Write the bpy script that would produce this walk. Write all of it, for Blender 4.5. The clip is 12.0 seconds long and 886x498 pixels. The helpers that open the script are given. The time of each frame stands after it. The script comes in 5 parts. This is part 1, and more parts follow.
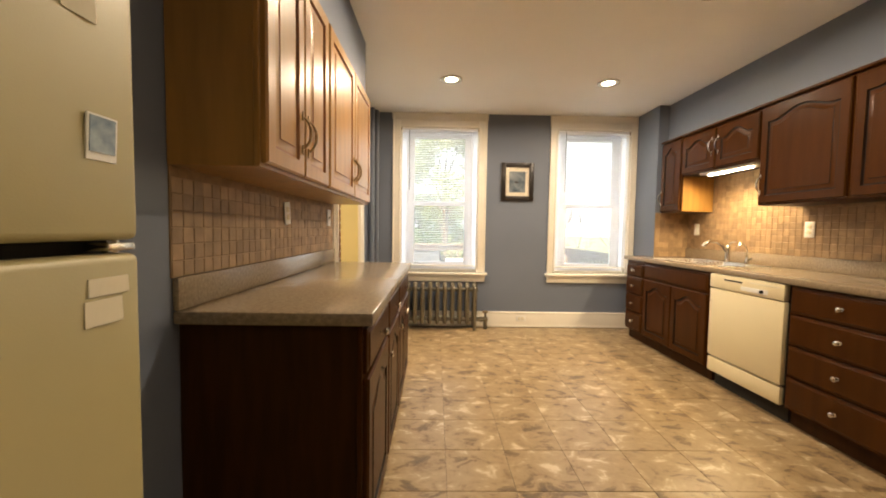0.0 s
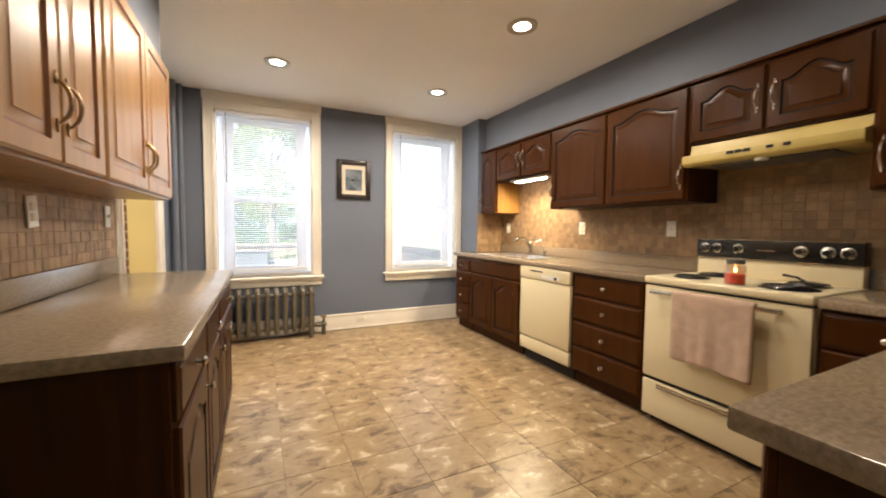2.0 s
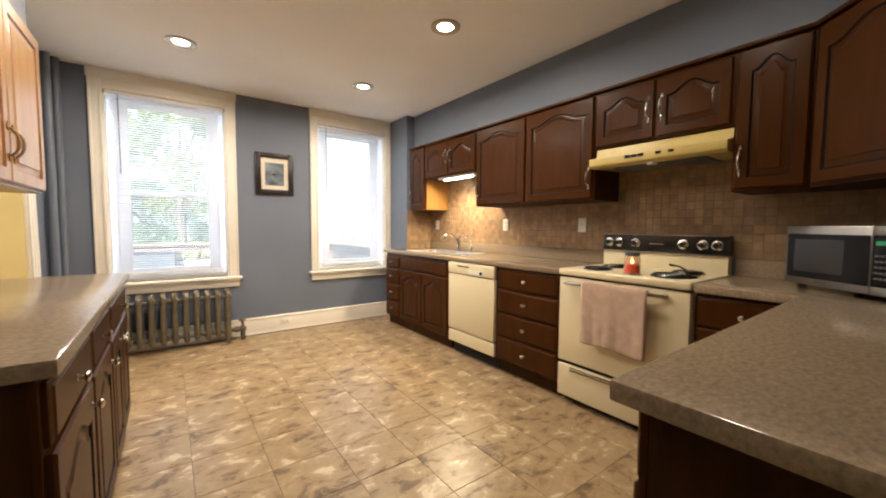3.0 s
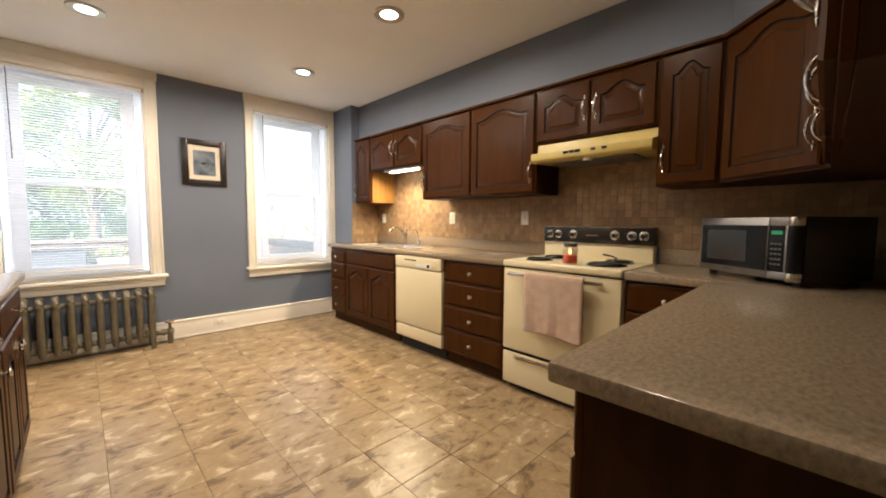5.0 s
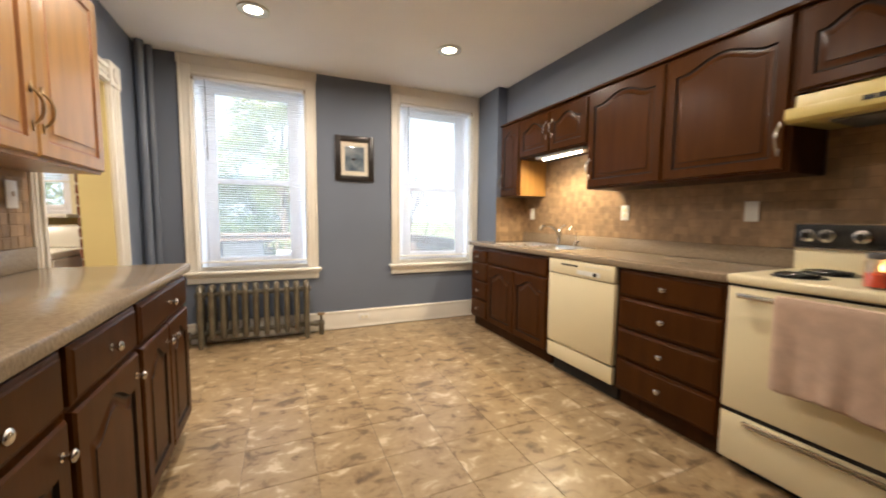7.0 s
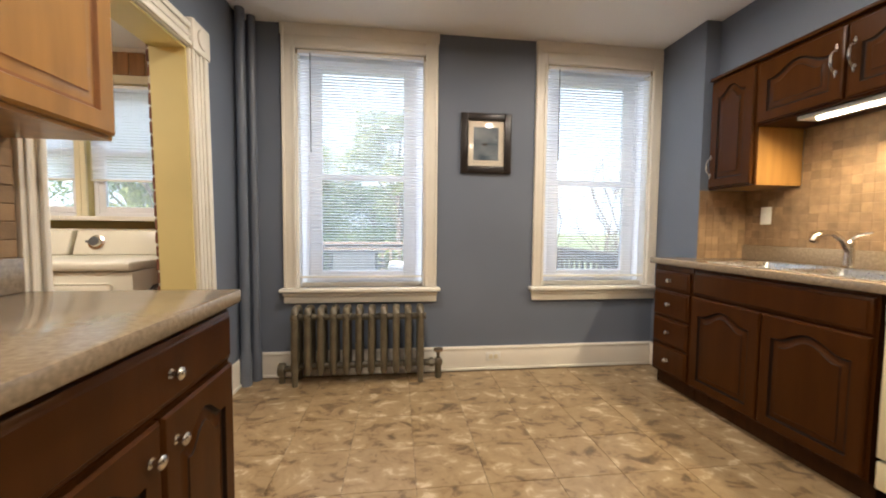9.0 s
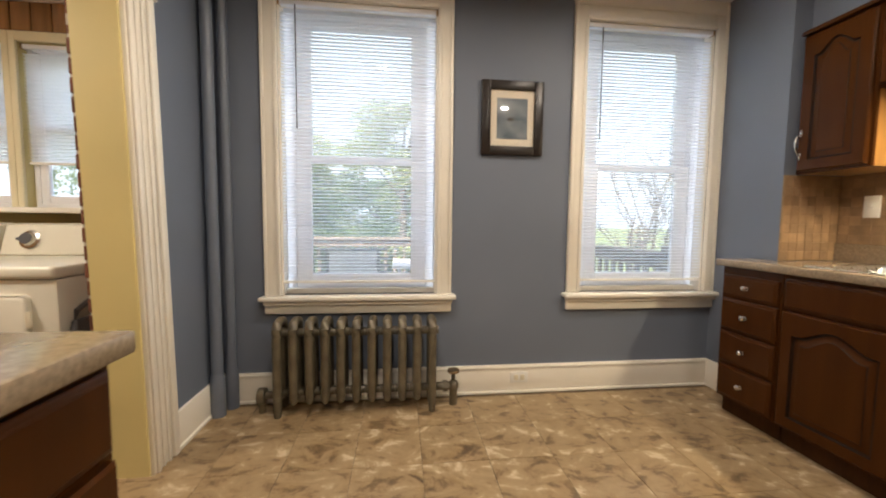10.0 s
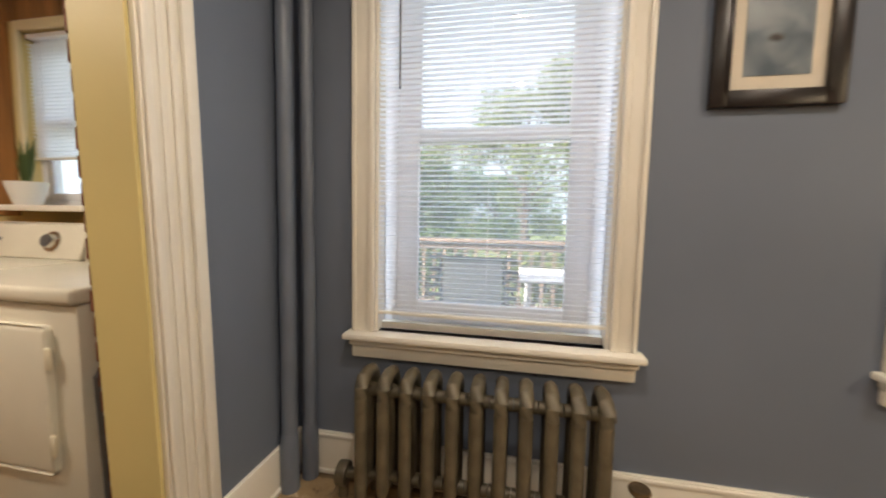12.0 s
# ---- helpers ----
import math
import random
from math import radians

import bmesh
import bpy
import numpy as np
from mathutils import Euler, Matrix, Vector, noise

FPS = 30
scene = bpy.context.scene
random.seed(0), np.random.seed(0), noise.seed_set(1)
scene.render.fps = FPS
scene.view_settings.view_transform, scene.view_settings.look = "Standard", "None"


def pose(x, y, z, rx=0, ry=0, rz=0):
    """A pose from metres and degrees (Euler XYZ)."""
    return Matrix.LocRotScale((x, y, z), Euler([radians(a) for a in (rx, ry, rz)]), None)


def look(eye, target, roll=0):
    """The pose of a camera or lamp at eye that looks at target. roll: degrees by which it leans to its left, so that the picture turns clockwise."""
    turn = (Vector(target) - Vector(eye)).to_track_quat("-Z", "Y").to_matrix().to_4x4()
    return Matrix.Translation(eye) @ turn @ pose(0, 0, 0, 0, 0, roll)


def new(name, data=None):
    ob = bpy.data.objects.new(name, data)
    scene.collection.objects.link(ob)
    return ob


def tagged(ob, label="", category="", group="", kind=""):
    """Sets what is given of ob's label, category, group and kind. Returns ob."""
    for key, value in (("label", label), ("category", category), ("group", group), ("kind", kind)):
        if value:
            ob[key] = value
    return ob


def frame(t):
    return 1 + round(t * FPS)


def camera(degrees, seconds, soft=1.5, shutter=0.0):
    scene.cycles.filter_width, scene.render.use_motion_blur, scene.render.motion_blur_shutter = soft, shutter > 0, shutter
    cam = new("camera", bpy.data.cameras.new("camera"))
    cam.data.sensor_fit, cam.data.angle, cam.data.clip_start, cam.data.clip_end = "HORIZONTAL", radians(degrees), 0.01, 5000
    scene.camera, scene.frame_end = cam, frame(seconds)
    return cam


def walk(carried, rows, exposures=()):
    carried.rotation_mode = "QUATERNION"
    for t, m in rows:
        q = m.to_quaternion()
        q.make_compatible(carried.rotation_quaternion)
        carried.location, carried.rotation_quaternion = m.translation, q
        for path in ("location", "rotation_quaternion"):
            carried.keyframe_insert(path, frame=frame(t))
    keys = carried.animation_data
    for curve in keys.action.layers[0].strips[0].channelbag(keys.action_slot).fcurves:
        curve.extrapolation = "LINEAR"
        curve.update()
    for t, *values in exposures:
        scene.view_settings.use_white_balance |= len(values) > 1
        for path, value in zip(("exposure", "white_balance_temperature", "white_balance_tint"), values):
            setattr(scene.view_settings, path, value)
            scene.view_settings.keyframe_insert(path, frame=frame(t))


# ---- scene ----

# ---- camera and walk ----
cam = camera(99.9, 12.0, soft=1.9, shutter=0.4)
PATH = [
    (0, (0.27, 0.34, 1.163), (0.309, 2.337, 1.059), 0.9),
    (0.5, (0.259, 0.385, 1.181), (0.388, 2.378, 1.077), 0.9),
    (1, (0.24, 0.415, 1.183), (0.627, 2.375, 1.08), 0.9),
    (1.5, (0.245, 0.408, 1.188), (0.903, 2.293, 1.083), 0.7),
    (2, (0.25, 0.405, 1.187), (1.127, 2.199, 1.079), 0.6),
    (2.5, (0.264, 0.385, 1.187), (1.311, 2.085, 1.074), 0.5),
    (3, (0.278, 0.372, 1.186), (1.46, 1.98, 1.065), 0.4),
    (3.5, (0.281, 0.359, 1.178), (1.561, 1.89, 1.052), 0.5),
    (5.5, (0.312, 0.393, 1.17), (1.708, 1.817, 1.018), 0.3),
    (6, (0.387, 0.496, 1.138), (1.709, 1.989, 0.983), 0.4),
    (6.5, (0.489, 0.687, 1.137), (1.599, 2.343, 0.975), 0.5),
    (7, (0.524, 0.895, 1.151), (1.319, 2.723, 0.986), 0.5),
    (7.5, (0.544, 1.167, 1.159), (1.089, 3.084, 0.992), 0.4),
    (9.5, (0.565, 2.244, 1.089), (0.793, 4.228, 0.985), 0.6),
    (10, (0.548, 2.499, 1.099), (0.773, 4.486, 0.957), 0.6),
    (10.5, (0.542, 2.753, 1.105), (0.744, 4.739, 0.980), 0.8),
    (11, (0.460, 3.006, 1.106), (0.607, 4.998, 0.979), 0.6),
    (11.5, (0.386, 3.208, 1.116), (0.375, 5.204, 0.990), 0.8),
    (12, (0.419, 3.342, 1.135), (0.030, 5.296, 0.968), 1.1),
]
walk(cam, [(t, look(eye, target, roll)) for t, eye, target, roll in PATH], [(0, 2.20, 7500, 10), (1, 2.35, 7050, 10), (2.5, 2.32, 6350, 10), (6, 2.27, 6450, 10), (7.5, 2.01, 6200, 10), (9.5, 1.73, 6300, 10), (12, 1.47, 6500, 10)])

# ---- plan, in metres ----
YW = 4.80            # window wall, inner face
XR = 3.02            # right wall
XL = -0.52           # left wall
XLT = -0.69         # its laundry side
YB = 0.045           # wall behind the peninsula
ZC = 2.53            # ceiling
YBACK = -1.0         # wall behind the start of the walk
CT = 0.905           # worktop height
XF = 2.43            # fronts of the right base units
XU = 2.69            # fronts of the right wall units
DOOR0, DOOR1, DOORZ = 3.27, 4.135, 2.02   # doorway to the laundry

# ---- world, sun, lamps ----
world = bpy.data.worlds.new("sky")
scene.world = world
world.use_nodes = True
wn = world.node_tree
sky = wn.nodes.new("ShaderNodeTexSky")
sky.sky_type, sky.sun_disc = "NISHITA", False
sky.air_density, sky.dust_density, sky.ozone_density = 1.0, 6.0, 0.6
sky.sun_elevation, sky.sun_rotation = radians(42), radians(215)
wn.links.new(sky.outputs[0], wn.nodes["Background"].inputs[0])
wn.nodes["Background"].inputs[1].default_value = 0.15


def lamp(name, kind, m, energy, colour, size=0.1, size_y=0.0, shape="DISK", spread=180):
    data = bpy.data.lights.new(name, kind)
    data.energy, data.color = energy, colour
    if kind == "AREA":
        data.shape, data.size, data.spread = shape, size, radians(spread)
        if size_y:
            data.size_y = size_y
    if kind == "SUN":
        data.angle = radians(0.6)
    ob = new(name, data)
    ob.matrix_world = m
    return ob


WARM = (1.0, 0.85, 0.68)
lamp("sun", "SUN", look((0, 0, 20), (8.6, 12.3, 6.5)), 5.0, (1.0, 0.95, 0.86))
# the last one is an added, unseen fill for the honey cabinets' end panel
CANS = [(0.39, 3.80), (1.83, 3.80), (0.39, 2.50), (1.82, 2.46), (1.82, 1.16), (0.95, -0.35)]
for cx, cy in CANS:
    lamp("can_lamp", "AREA", look((cx, cy, ZC - 0.012), (cx, cy, 0)), 4.7 if cy > 2 else 1.6, WARM, 0.075, spread=172)
# added strip lamps in both kitchen windows' jambs, a skylight stand-in between blind and sash
for wx, turn in ((-0.140, -90), (0.750, 90), (1.718, -90), (2.557, 90)):
    lamp("sky_in_window", "AREA", pose(wx, 4.853, 1.495, 0, turn, 0), 0.13, (0.74, 0.86, 1.0), 1.62, 0.035, "RECTANGLE")
lamp("tube_lamp", "AREA", pose(2.765, 3.50, 1.676, 0, 20, 0), 4.8, (1.0, 0.80, 0.50), 0.03, 0.40, "RECTANGLE")


# ---- materials ----
def mat(name, colour, rough=0.5, metal=0.0, var=0.12, scale=6.0, bump=0.0, bscale=60.0, coat=0.0, stretch=(1, 1, 1), colour2=None, spec=0.5, per_object=0.0, soft_mix=(0.35, 0.65)):
    """A surface with large and small variation, fine relief and, for pieces, a tone of its own."""
    m = bpy.data.materials.new(name)
    m.use_nodes = True
    nt = m.node_tree
    bsdf = nt.nodes["Principled BSDF"]
    co = nt.nodes.new("ShaderNodeTexCoord")
    mp = nt.nodes.new("ShaderNodeMapping")
    mp.inputs["Scale"].default_value = stretch
    geo = nt.nodes.new("ShaderNodeNewGeometry")
    nt.links.new(geo.outputs["Position"], mp.inputs[0])
    big = nt.nodes.new("ShaderNodeTexNoise")
    big.inputs["Scale"].default_value, big.inputs["Detail"].default_value = scale, 5
    fine = nt.nodes.new("ShaderNodeTexNoise")
    fine.inputs["Scale"].default_value, fine.inputs["Detail"].default_value = bscale, 3
    for n in (big, fine):
        nt.links.new(mp.outputs[0], n.inputs["Vector"])
    ramp = nt.nodes.new("ShaderNodeValToRGB")
    c2 = colour2 or tuple(c * (1 - var) for c in colour)
    c1 = tuple(min(1, c * (1 + var * 0.6)) for c in colour) if not colour2 else colour
    ramp.color_ramp.elements[0].position, ramp.color_ramp.elements[1].position = soft_mix
    ramp.color_ramp.elements[0].color, ramp.color_ramp.elements[1].color = (*c2, 1), (*c1, 1)
    nt.links.new(big.outputs[0], ramp.inputs[0])
    last = ramp.outputs[0]
    if per_object:
        info = nt.nodes.new("ShaderNodeObjectInfo")
        add = nt.nodes.new("ShaderNodeMath")
        add.operation = "ADD"
        nt.links.new(info.outputs["Random"], add.inputs[0])
        nt.links.new(geo.outputs["Random Per Island"], add.inputs[1])
        frac = nt.nodes.new("ShaderNodeMath")
        frac.operation = "FRACT"
        nt.links.new(add.outputs[0], frac.inputs[0])
        rng = nt.nodes.new("ShaderNodeMapRange")
        rng.inputs[3].default_value, rng.inputs[4].default_value = 1 - per_object, 1 + per_object
        nt.links.new(frac.outputs[0], rng.inputs[0])
        hsv = nt.nodes.new("ShaderNodeHueSaturation")
        nt.links.new(rng.outputs[0], hsv.inputs["Value"])
        nt.links.new(last, hsv.inputs["Color"])
        last = hsv.outputs[0]
    nt.links.new(last, bsdf.inputs["Base Color"])
    rr = nt.nodes.new("ShaderNodeMapRange")
    rr.inputs[3].default_value, rr.inputs[4].default_value = max(0.03, rough - 0.04), min(1, rough + 0.04)
    nt.links.new(fine.outputs[0], rr.inputs[0])
    nt.links.new(rr.outputs[0], bsdf.inputs["Roughness"])
    bsdf.inputs["Metallic"].default_value = metal
    bsdf.inputs["Specular IOR Level"].default_value = spec
    bsdf.inputs["Coat Weight"].default_value = coat
    bsdf.inputs["Coat Roughness"].default_value = 0.25
    if bump:
        b = nt.nodes.new("ShaderNodeBump")
        b.inputs["Strength"].default_value, b.inputs["Distance"].default_value = bump, 0.004
        nt.links.new(fine.outputs[0], b.inputs["Height"])
        nt.links.new(b.outputs[0], bsdf.inputs["Normal"])
    return m


def glow(name, colour, strength):
    m = bpy.data.materials.new(name)
    m.use_nodes = True
    nt = m.node_tree
    nt.nodes.remove(nt.nodes["Principled BSDF"])
    e = nt.nodes.new("ShaderNodeEmission")
    e.inputs[0].default_value, e.inputs[1].default_value = (*colour, 1), strength
    nt.links.new(e.outputs[0], nt.nodes["Material Output"].inputs[0])
    return m


def glass(name, colour=(1, 1, 1), gloss=0.08):
    m = bpy.data.materials.new(name)
    m.use_nodes = True
    nt = m.node_tree
    nt.nodes.remove(nt.nodes["Principled BSDF"])
    tr = nt.nodes.new("ShaderNodeBsdfTransparent")
    tr.inputs[0].default_value = (*colour, 1)
    gl = nt.nodes.new("ShaderNodeBsdfGlossy")
    gl.inputs["Roughness"].default_value = 0.03
    mix = nt.nodes.new("ShaderNodeMixShader")
    mix.inputs[0].default_value = gloss
    nt.links.new(tr.outputs[0], mix.inputs[1])
    nt.links.new(gl.outputs[0], mix.inputs[2])
    nt.links.new(mix.outputs[0], nt.nodes["Material Output"].inputs[0])
    return m


def translucent(name, colour, share=0.45, **kw):
    m = mat(name, colour, 0.5, var=0.03, **kw)
    nt = m.node_tree
    tl = nt.nodes.new("ShaderNodeBsdfTranslucent")
    tl.inputs[0].default_value = (*colour, 1)
    mix = nt.nodes.new("ShaderNodeMixShader")
    mix.inputs[0].default_value = share
    nt.links.new(nt.nodes["Principled BSDF"].outputs[0], mix.inputs[1])
    nt.links.new(tl.outputs[0], mix.inputs[2])
    nt.links.new(mix.outputs[0], nt.nodes["Material Output"].inputs[0])
    return m


M_WALL = mat("blue_grey_paint", (0.152, 0.179, 0.238), 0.55, var=0.06, scale=1.5, bump=0.12, bscale=220)
M_CEIL = mat("ceiling_paint", (0.88, 0.885, 0.885), 0.8, var=0.03, scale=1.2, bump=0.1, bscale=150)
M_TRIM = mat("cream_trim_paint", (0.84, 0.80, 0.72), 0.35, var=0.05, scale=3, bump=0.06, bscale=90)
M_VINYL = mat("white_vinyl", (0.88, 0.89, 0.93), 0.35, var=0.03)
M_SLAT = translucent("blind_slat", (0.91, 0.94, 0.99), 0.65)
M_GLASS = glass("window_glass", (0.97, 0.98, 1.0))
# pale glare haze over the view, put into the panes as a translucent share
nt_ = M_GLASS.node_tree
veil, veiled = nt_.nodes.new("ShaderNodeBsdfTranslucent"), nt_.nodes.new("ShaderNodeMixShader")
veil.inputs[0].default_value, veiled.inputs[0].default_value = (0.84, 0.92, 1.0, 1), 0.14
nt_.links.new(nt_.nodes["Material Output"].inputs[0].links[0].from_socket, veiled.inputs[1])
nt_.links.new(veil.outputs[0], veiled.inputs[2])
nt_.links.new(veiled.outputs[0], nt_.nodes["Material Output"].inputs[0])
M_DARK = mat("dark_cherry", (0.054, 0.0174, 0.0031), 0.38, var=0.16, scale=3, bump=0.03, bscale=30, stretch=(6, 6, 0.7), coat=0.17, spec=0.05)
M_DARK.node_tree.nodes["Principled BSDF"].inputs["Coat Roughness"].default_value = 0.24
M_DARKB = mat("dark_cherry_side", (0.042, 0.0150, 0.0036), 0.45, var=0.25, scale=5, bump=0.05, bscale=30, stretch=(6, 6, 0.7), spec=0.12)
M_GLAZE = mat("dark_groove_glaze", (0.014, 0.006, 0.003), 0.5, var=0.3, spec=0.2)
M_OAKG = mat("honey_groove_glaze", (0.26, 0.105, 0.032), 0.4, var=0.2)
M_OAK = mat("honey_maple", (0.34, 0.172, 0.043), 0.36, var=0.16, scale=4, bump=0.04, bscale=30, stretch=(5, 5, 0.6), coat=0.2)
M_LAMI = mat("speckled_laminate", (0.315, 0.245, 0.168), 0.18, scale=75, bump=0.008, bscale=260, colour2=(0.195, 0.148, 0.100), soft_mix=(0.34, 0.64), stretch=(0.8, 1.3, 1))
M_LAMI.node_tree.nodes["Noise Texture"].inputs["Detail"].default_value = 9
M_LAMI.node_tree.nodes["Noise Texture"].inputs["Roughness"].default_value = 0.68


def floor_material():
    """Vinyl printed as mottled stone: tan ground, brown and cream flakes, its pattern shifted from tile to tile."""
    m = mat("mottled_vinyl_tile", (0.45, 0.33, 0.21), 0.33, bump=0.025, bscale=30)
    nt = m.node_tree
    geo = [n for n in nt.nodes if n.type == "NEW_GEOMETRY"][0]
    info = nt.nodes.new("ShaderNodeObjectInfo")
    mul = nt.nodes.new("ShaderNodeVectorMath")
    mul.operation = "MULTIPLY_ADD"
    comb = nt.nodes.new("ShaderNodeCombineXYZ")
    for k in range(3):
        nt.links.new(info.outputs["Random"], comb.inputs[k])
    mul.inputs[1].default_value = (37.0, 53.0, 11.0)
    nt.links.new(comb.outputs[0], mul.inputs[0])
    nt.links.new(geo.outputs["Position"], mul.inputs[2])
    mp = nt.nodes.new("ShaderNodeMapping")
    mp.inputs["Scale"].default_value = (0.8, 1.15, 1.0)
    mp.inputs["Rotation"].default_value = (0, 0, 0.5)
    nt.links.new(mul.outputs[0], mp.inputs[0])
    a = nt.nodes.new("ShaderNodeTexNoise")
    a.inputs["Scale"].default_value, a.inputs["Detail"].default_value, a.inputs["Roughness"].default_value, a.inputs["Distortion"].default_value = 9.0, 8.0, 0.64, 0.55
    b = nt.nodes.new("ShaderNodeTexNoise")
    b.inputs["Scale"].default_value, b.inputs["Detail"].default_value, b.inputs["Distortion"].default_value = 17.0, 4.0, 0.4
    for n in (a, b):
        nt.links.new(mp.outputs[0], n.inputs["Vector"])
    r1 = nt.nodes.new("ShaderNodeValToRGB")
    e = r1.color_ramp.elements
    e[0].position, e[0].color = 0.31, (0.095, 0.060, 0.032, 1)
    e[1].position, e[1].color = 0.645, (0.56, 0.455, 0.315, 1)
    for pos, col in ((0.385, (0.160, 0.102, 0.052, 1)), (0.445, (0.292, 0.202, 0.108, 1)), (0.57, (0.355, 0.255, 0.142, 1))):
        k = e.new(pos)
        k.color = col
    r2 = nt.nodes.new("ShaderNodeValToRGB")
    e = r2.color_ramp.elements
    e[0].position, e[0].color = 0.33, (0.85, 0.81, 0.75, 1)
    e[1].position, e[1].color = 0.43, (1, 1, 1, 1)
    nt.links.new(a.outputs[0], r1.inputs[0])
    nt.links.new(b.outputs[0], r2.inputs[0])
    mx = nt.nodes.new("ShaderNodeMix")
    mx.data_type, mx.blend_type = "RGBA", "MULTIPLY"
    mx.inputs[0].default_value = 1.0
    nt.links.new(r1.outputs[0], mx.inputs[6])
    nt.links.new(r2.outputs[0], mx.inputs[7])
    nt.links.new(mx.outputs[2], nt.nodes["Principled BSDF"].inputs["Base Color"])
    return m


M_FLOOR = floor_material()
M_JOINT = mat("floor_joint", (0.19, 0.135, 0.08), 0.7, var=0.2)
M_STONE = mat("tumbled_stone", (0.315, 0.203, 0.110), 0.6, var=0.2, scale=14, bump=0.22, bscale=140, per_object=0.2)
M_GROUT = mat("grout", (0.30, 0.20, 0.115), 0.85, var=0.2, scale=20)
M_ALM = mat("almond_enamel", (0.74, 0.65, 0.43), 0.30, var=0.03, scale=2, bscale=5)
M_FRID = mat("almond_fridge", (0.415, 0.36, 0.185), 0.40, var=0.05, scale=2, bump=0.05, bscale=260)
M_HOOD = mat("harvest_enamel", (0.52, 0.405, 0.125), 0.35, var=0.06)
M_BLACK = mat("black_enamel", (0.012, 0.012, 0.013), 0.25, var=0.2)
M_MWGL = mat("smoked_glass", (0.008, 0.008, 0.009), 0.18, var=0.2, spec=0.16)
M_RUBBER = mat("dark_gap", (0.015, 0.013, 0.012), 0.8, var=0.2)
M_CHROME = mat("brushed_nickel", (0.66, 0.63, 0.58), 0.22, 1.0, var=0.08, scale=30)
M_STEEL = mat("stainless_steel", (0.60, 0.60, 0.60), 0.28, 1.0, var=0.06, scale=40)
# stainless for the microwave, its dim reflections put into a darker colour
M_STEEL2 = mat("stainless_dim_reflection", (0.27, 0.26, 0.25), 0.32, 1.0, var=0.03, scale=40)
M_BRASS = mat("aged_brass", (0.42, 0.30, 0.17), 0.3, 1.0, var=0.2, scale=30)
M_IRON = mat("silvered_iron_paint", (0.140, 0.118, 0.080), 0.42, 0.15, var=0.25, scale=14, bump=0.2, bscale=70)
M_PIPE = mat("painted_pipe", (0.150, 0.175, 0.228), 0.4, var=0.08, scale=5)
M_WHITE = mat("white_plastic", (0.80, 0.79, 0.75), 0.35, var=0.03)
M_RING = mat("brushed_trim_ring", (0.50, 0.47, 0.42), 0.35, 0.6, var=0.05)
M_TOWEL = mat("pink_terry", (0.58, 0.42, 0.32), 0.95, var=0.10, scale=18, bump=0.9, bscale=420)
M_FRAME = mat("espresso_frame", (0.018, 0.012, 0.010), 0.35, var=0.3, scale=20)
M_MAT = mat("cream_mat_board", (0.78, 0.70, 0.58), 0.8, var=0.03)
M_PRINT = mat("blue_grey_print", (0.30, 0.34, 0.37), 0.4, scale=9, colour2=(0.055, 0.085, 0.12))
M_CREAM = mat("yellowed_cream_paint", (0.82, 0.74, 0.50), 0.4, var=0.05, scale=3, bump=0.06, bscale=90)
M_YEL = mat("yellow_jamb_paint", (0.68, 0.575, 0.265), 0.5, var=0.06, scale=2, bump=0.08, bscale=90)
M_BRICK = mat("red_brick", (0.16, 0.062, 0.036), 0.8, var=0.3, scale=18, bump=0.5, bscale=90, per_object=0.25)
M_MORTAR = mat("mortar", (0.52, 0.48, 0.42), 0.9, var=0.2, scale=30)
M_PANEL = mat("knotty_pine_panel", (0.38, 0.19, 0.065), 0.4, var=0.35, scale=3, bump=0.1, bscale=40, stretch=(5, 5, 0.5))
M_WASH = mat("washer_enamel", (0.76, 0.73, 0.62), 0.25, var=0.03)
M_GREY = mat("grey_plastic", (0.10, 0.10, 0.105), 0.35, var=0.1)
M_WAX = mat("red_wax", (0.78, 0.11, 0.05), 0.4, var=0.15, scale=20)
M_JAR = glass("jar_glass", (0.96, 0.93, 0.9), 0.12)
M_PAPER = mat("paper", (0.74, 0.68, 0.52), 0.8, var=0.05)
M_PHOTO = mat("photo_print", (0.30, 0.40, 0.48), 0.3, scale=30, colour2=(0.06, 0.12, 0.20))
M_LEAF = translucent("leaf", (0.125, 0.18, 0.065), 0.55, per_object=0.45)
M_LEAF2 = translucent("yellow_green_leaf", (0.24, 0.28, 0.09), 0.5, per_object=0.4)
M_BARK = mat("bark", (0.10, 0.075, 0.055), 0.9, var=0.35, scale=12, bump=0.6, bscale=60)
M_GRASS = mat("lawn", (0.16, 0.20, 0.07), 0.9, scale=4, colour2=(0.09, 0.12, 0.035), bump=0.6, bscale=90)
M_DECK = mat("deck_board", (0.30, 0.26, 0.22), 0.7, var=0.25, scale=5, bump=0.3, bscale=50, per_object=0.15)
M_RAIL = mat("grey_brown_rail", (0.20, 0.14, 0.10), 0.7, var=0.3, scale=9)
M_BALU = mat("white_baluster", (0.80, 0.79, 0.77), 0.5, var=0.05)
M_SLING = mat("white_sling_fabric", (0.72, 0.71, 0.68), 0.8, var=0.05, bump=0.3, bscale=300)
M_LENS = glow("can_lens_glow", (1.0, 0.88, 0.68), 6.0)
M_TUBE = glow("tube_glow", (1.0, 0.90, 0.70), 8.0)
M_FLAME = glow("flame_glow", (1.0, 0.45, 0.10), 5.0)
M_LED = glow("display_glow", (0.15, 0.75, 0.30), 0.06)


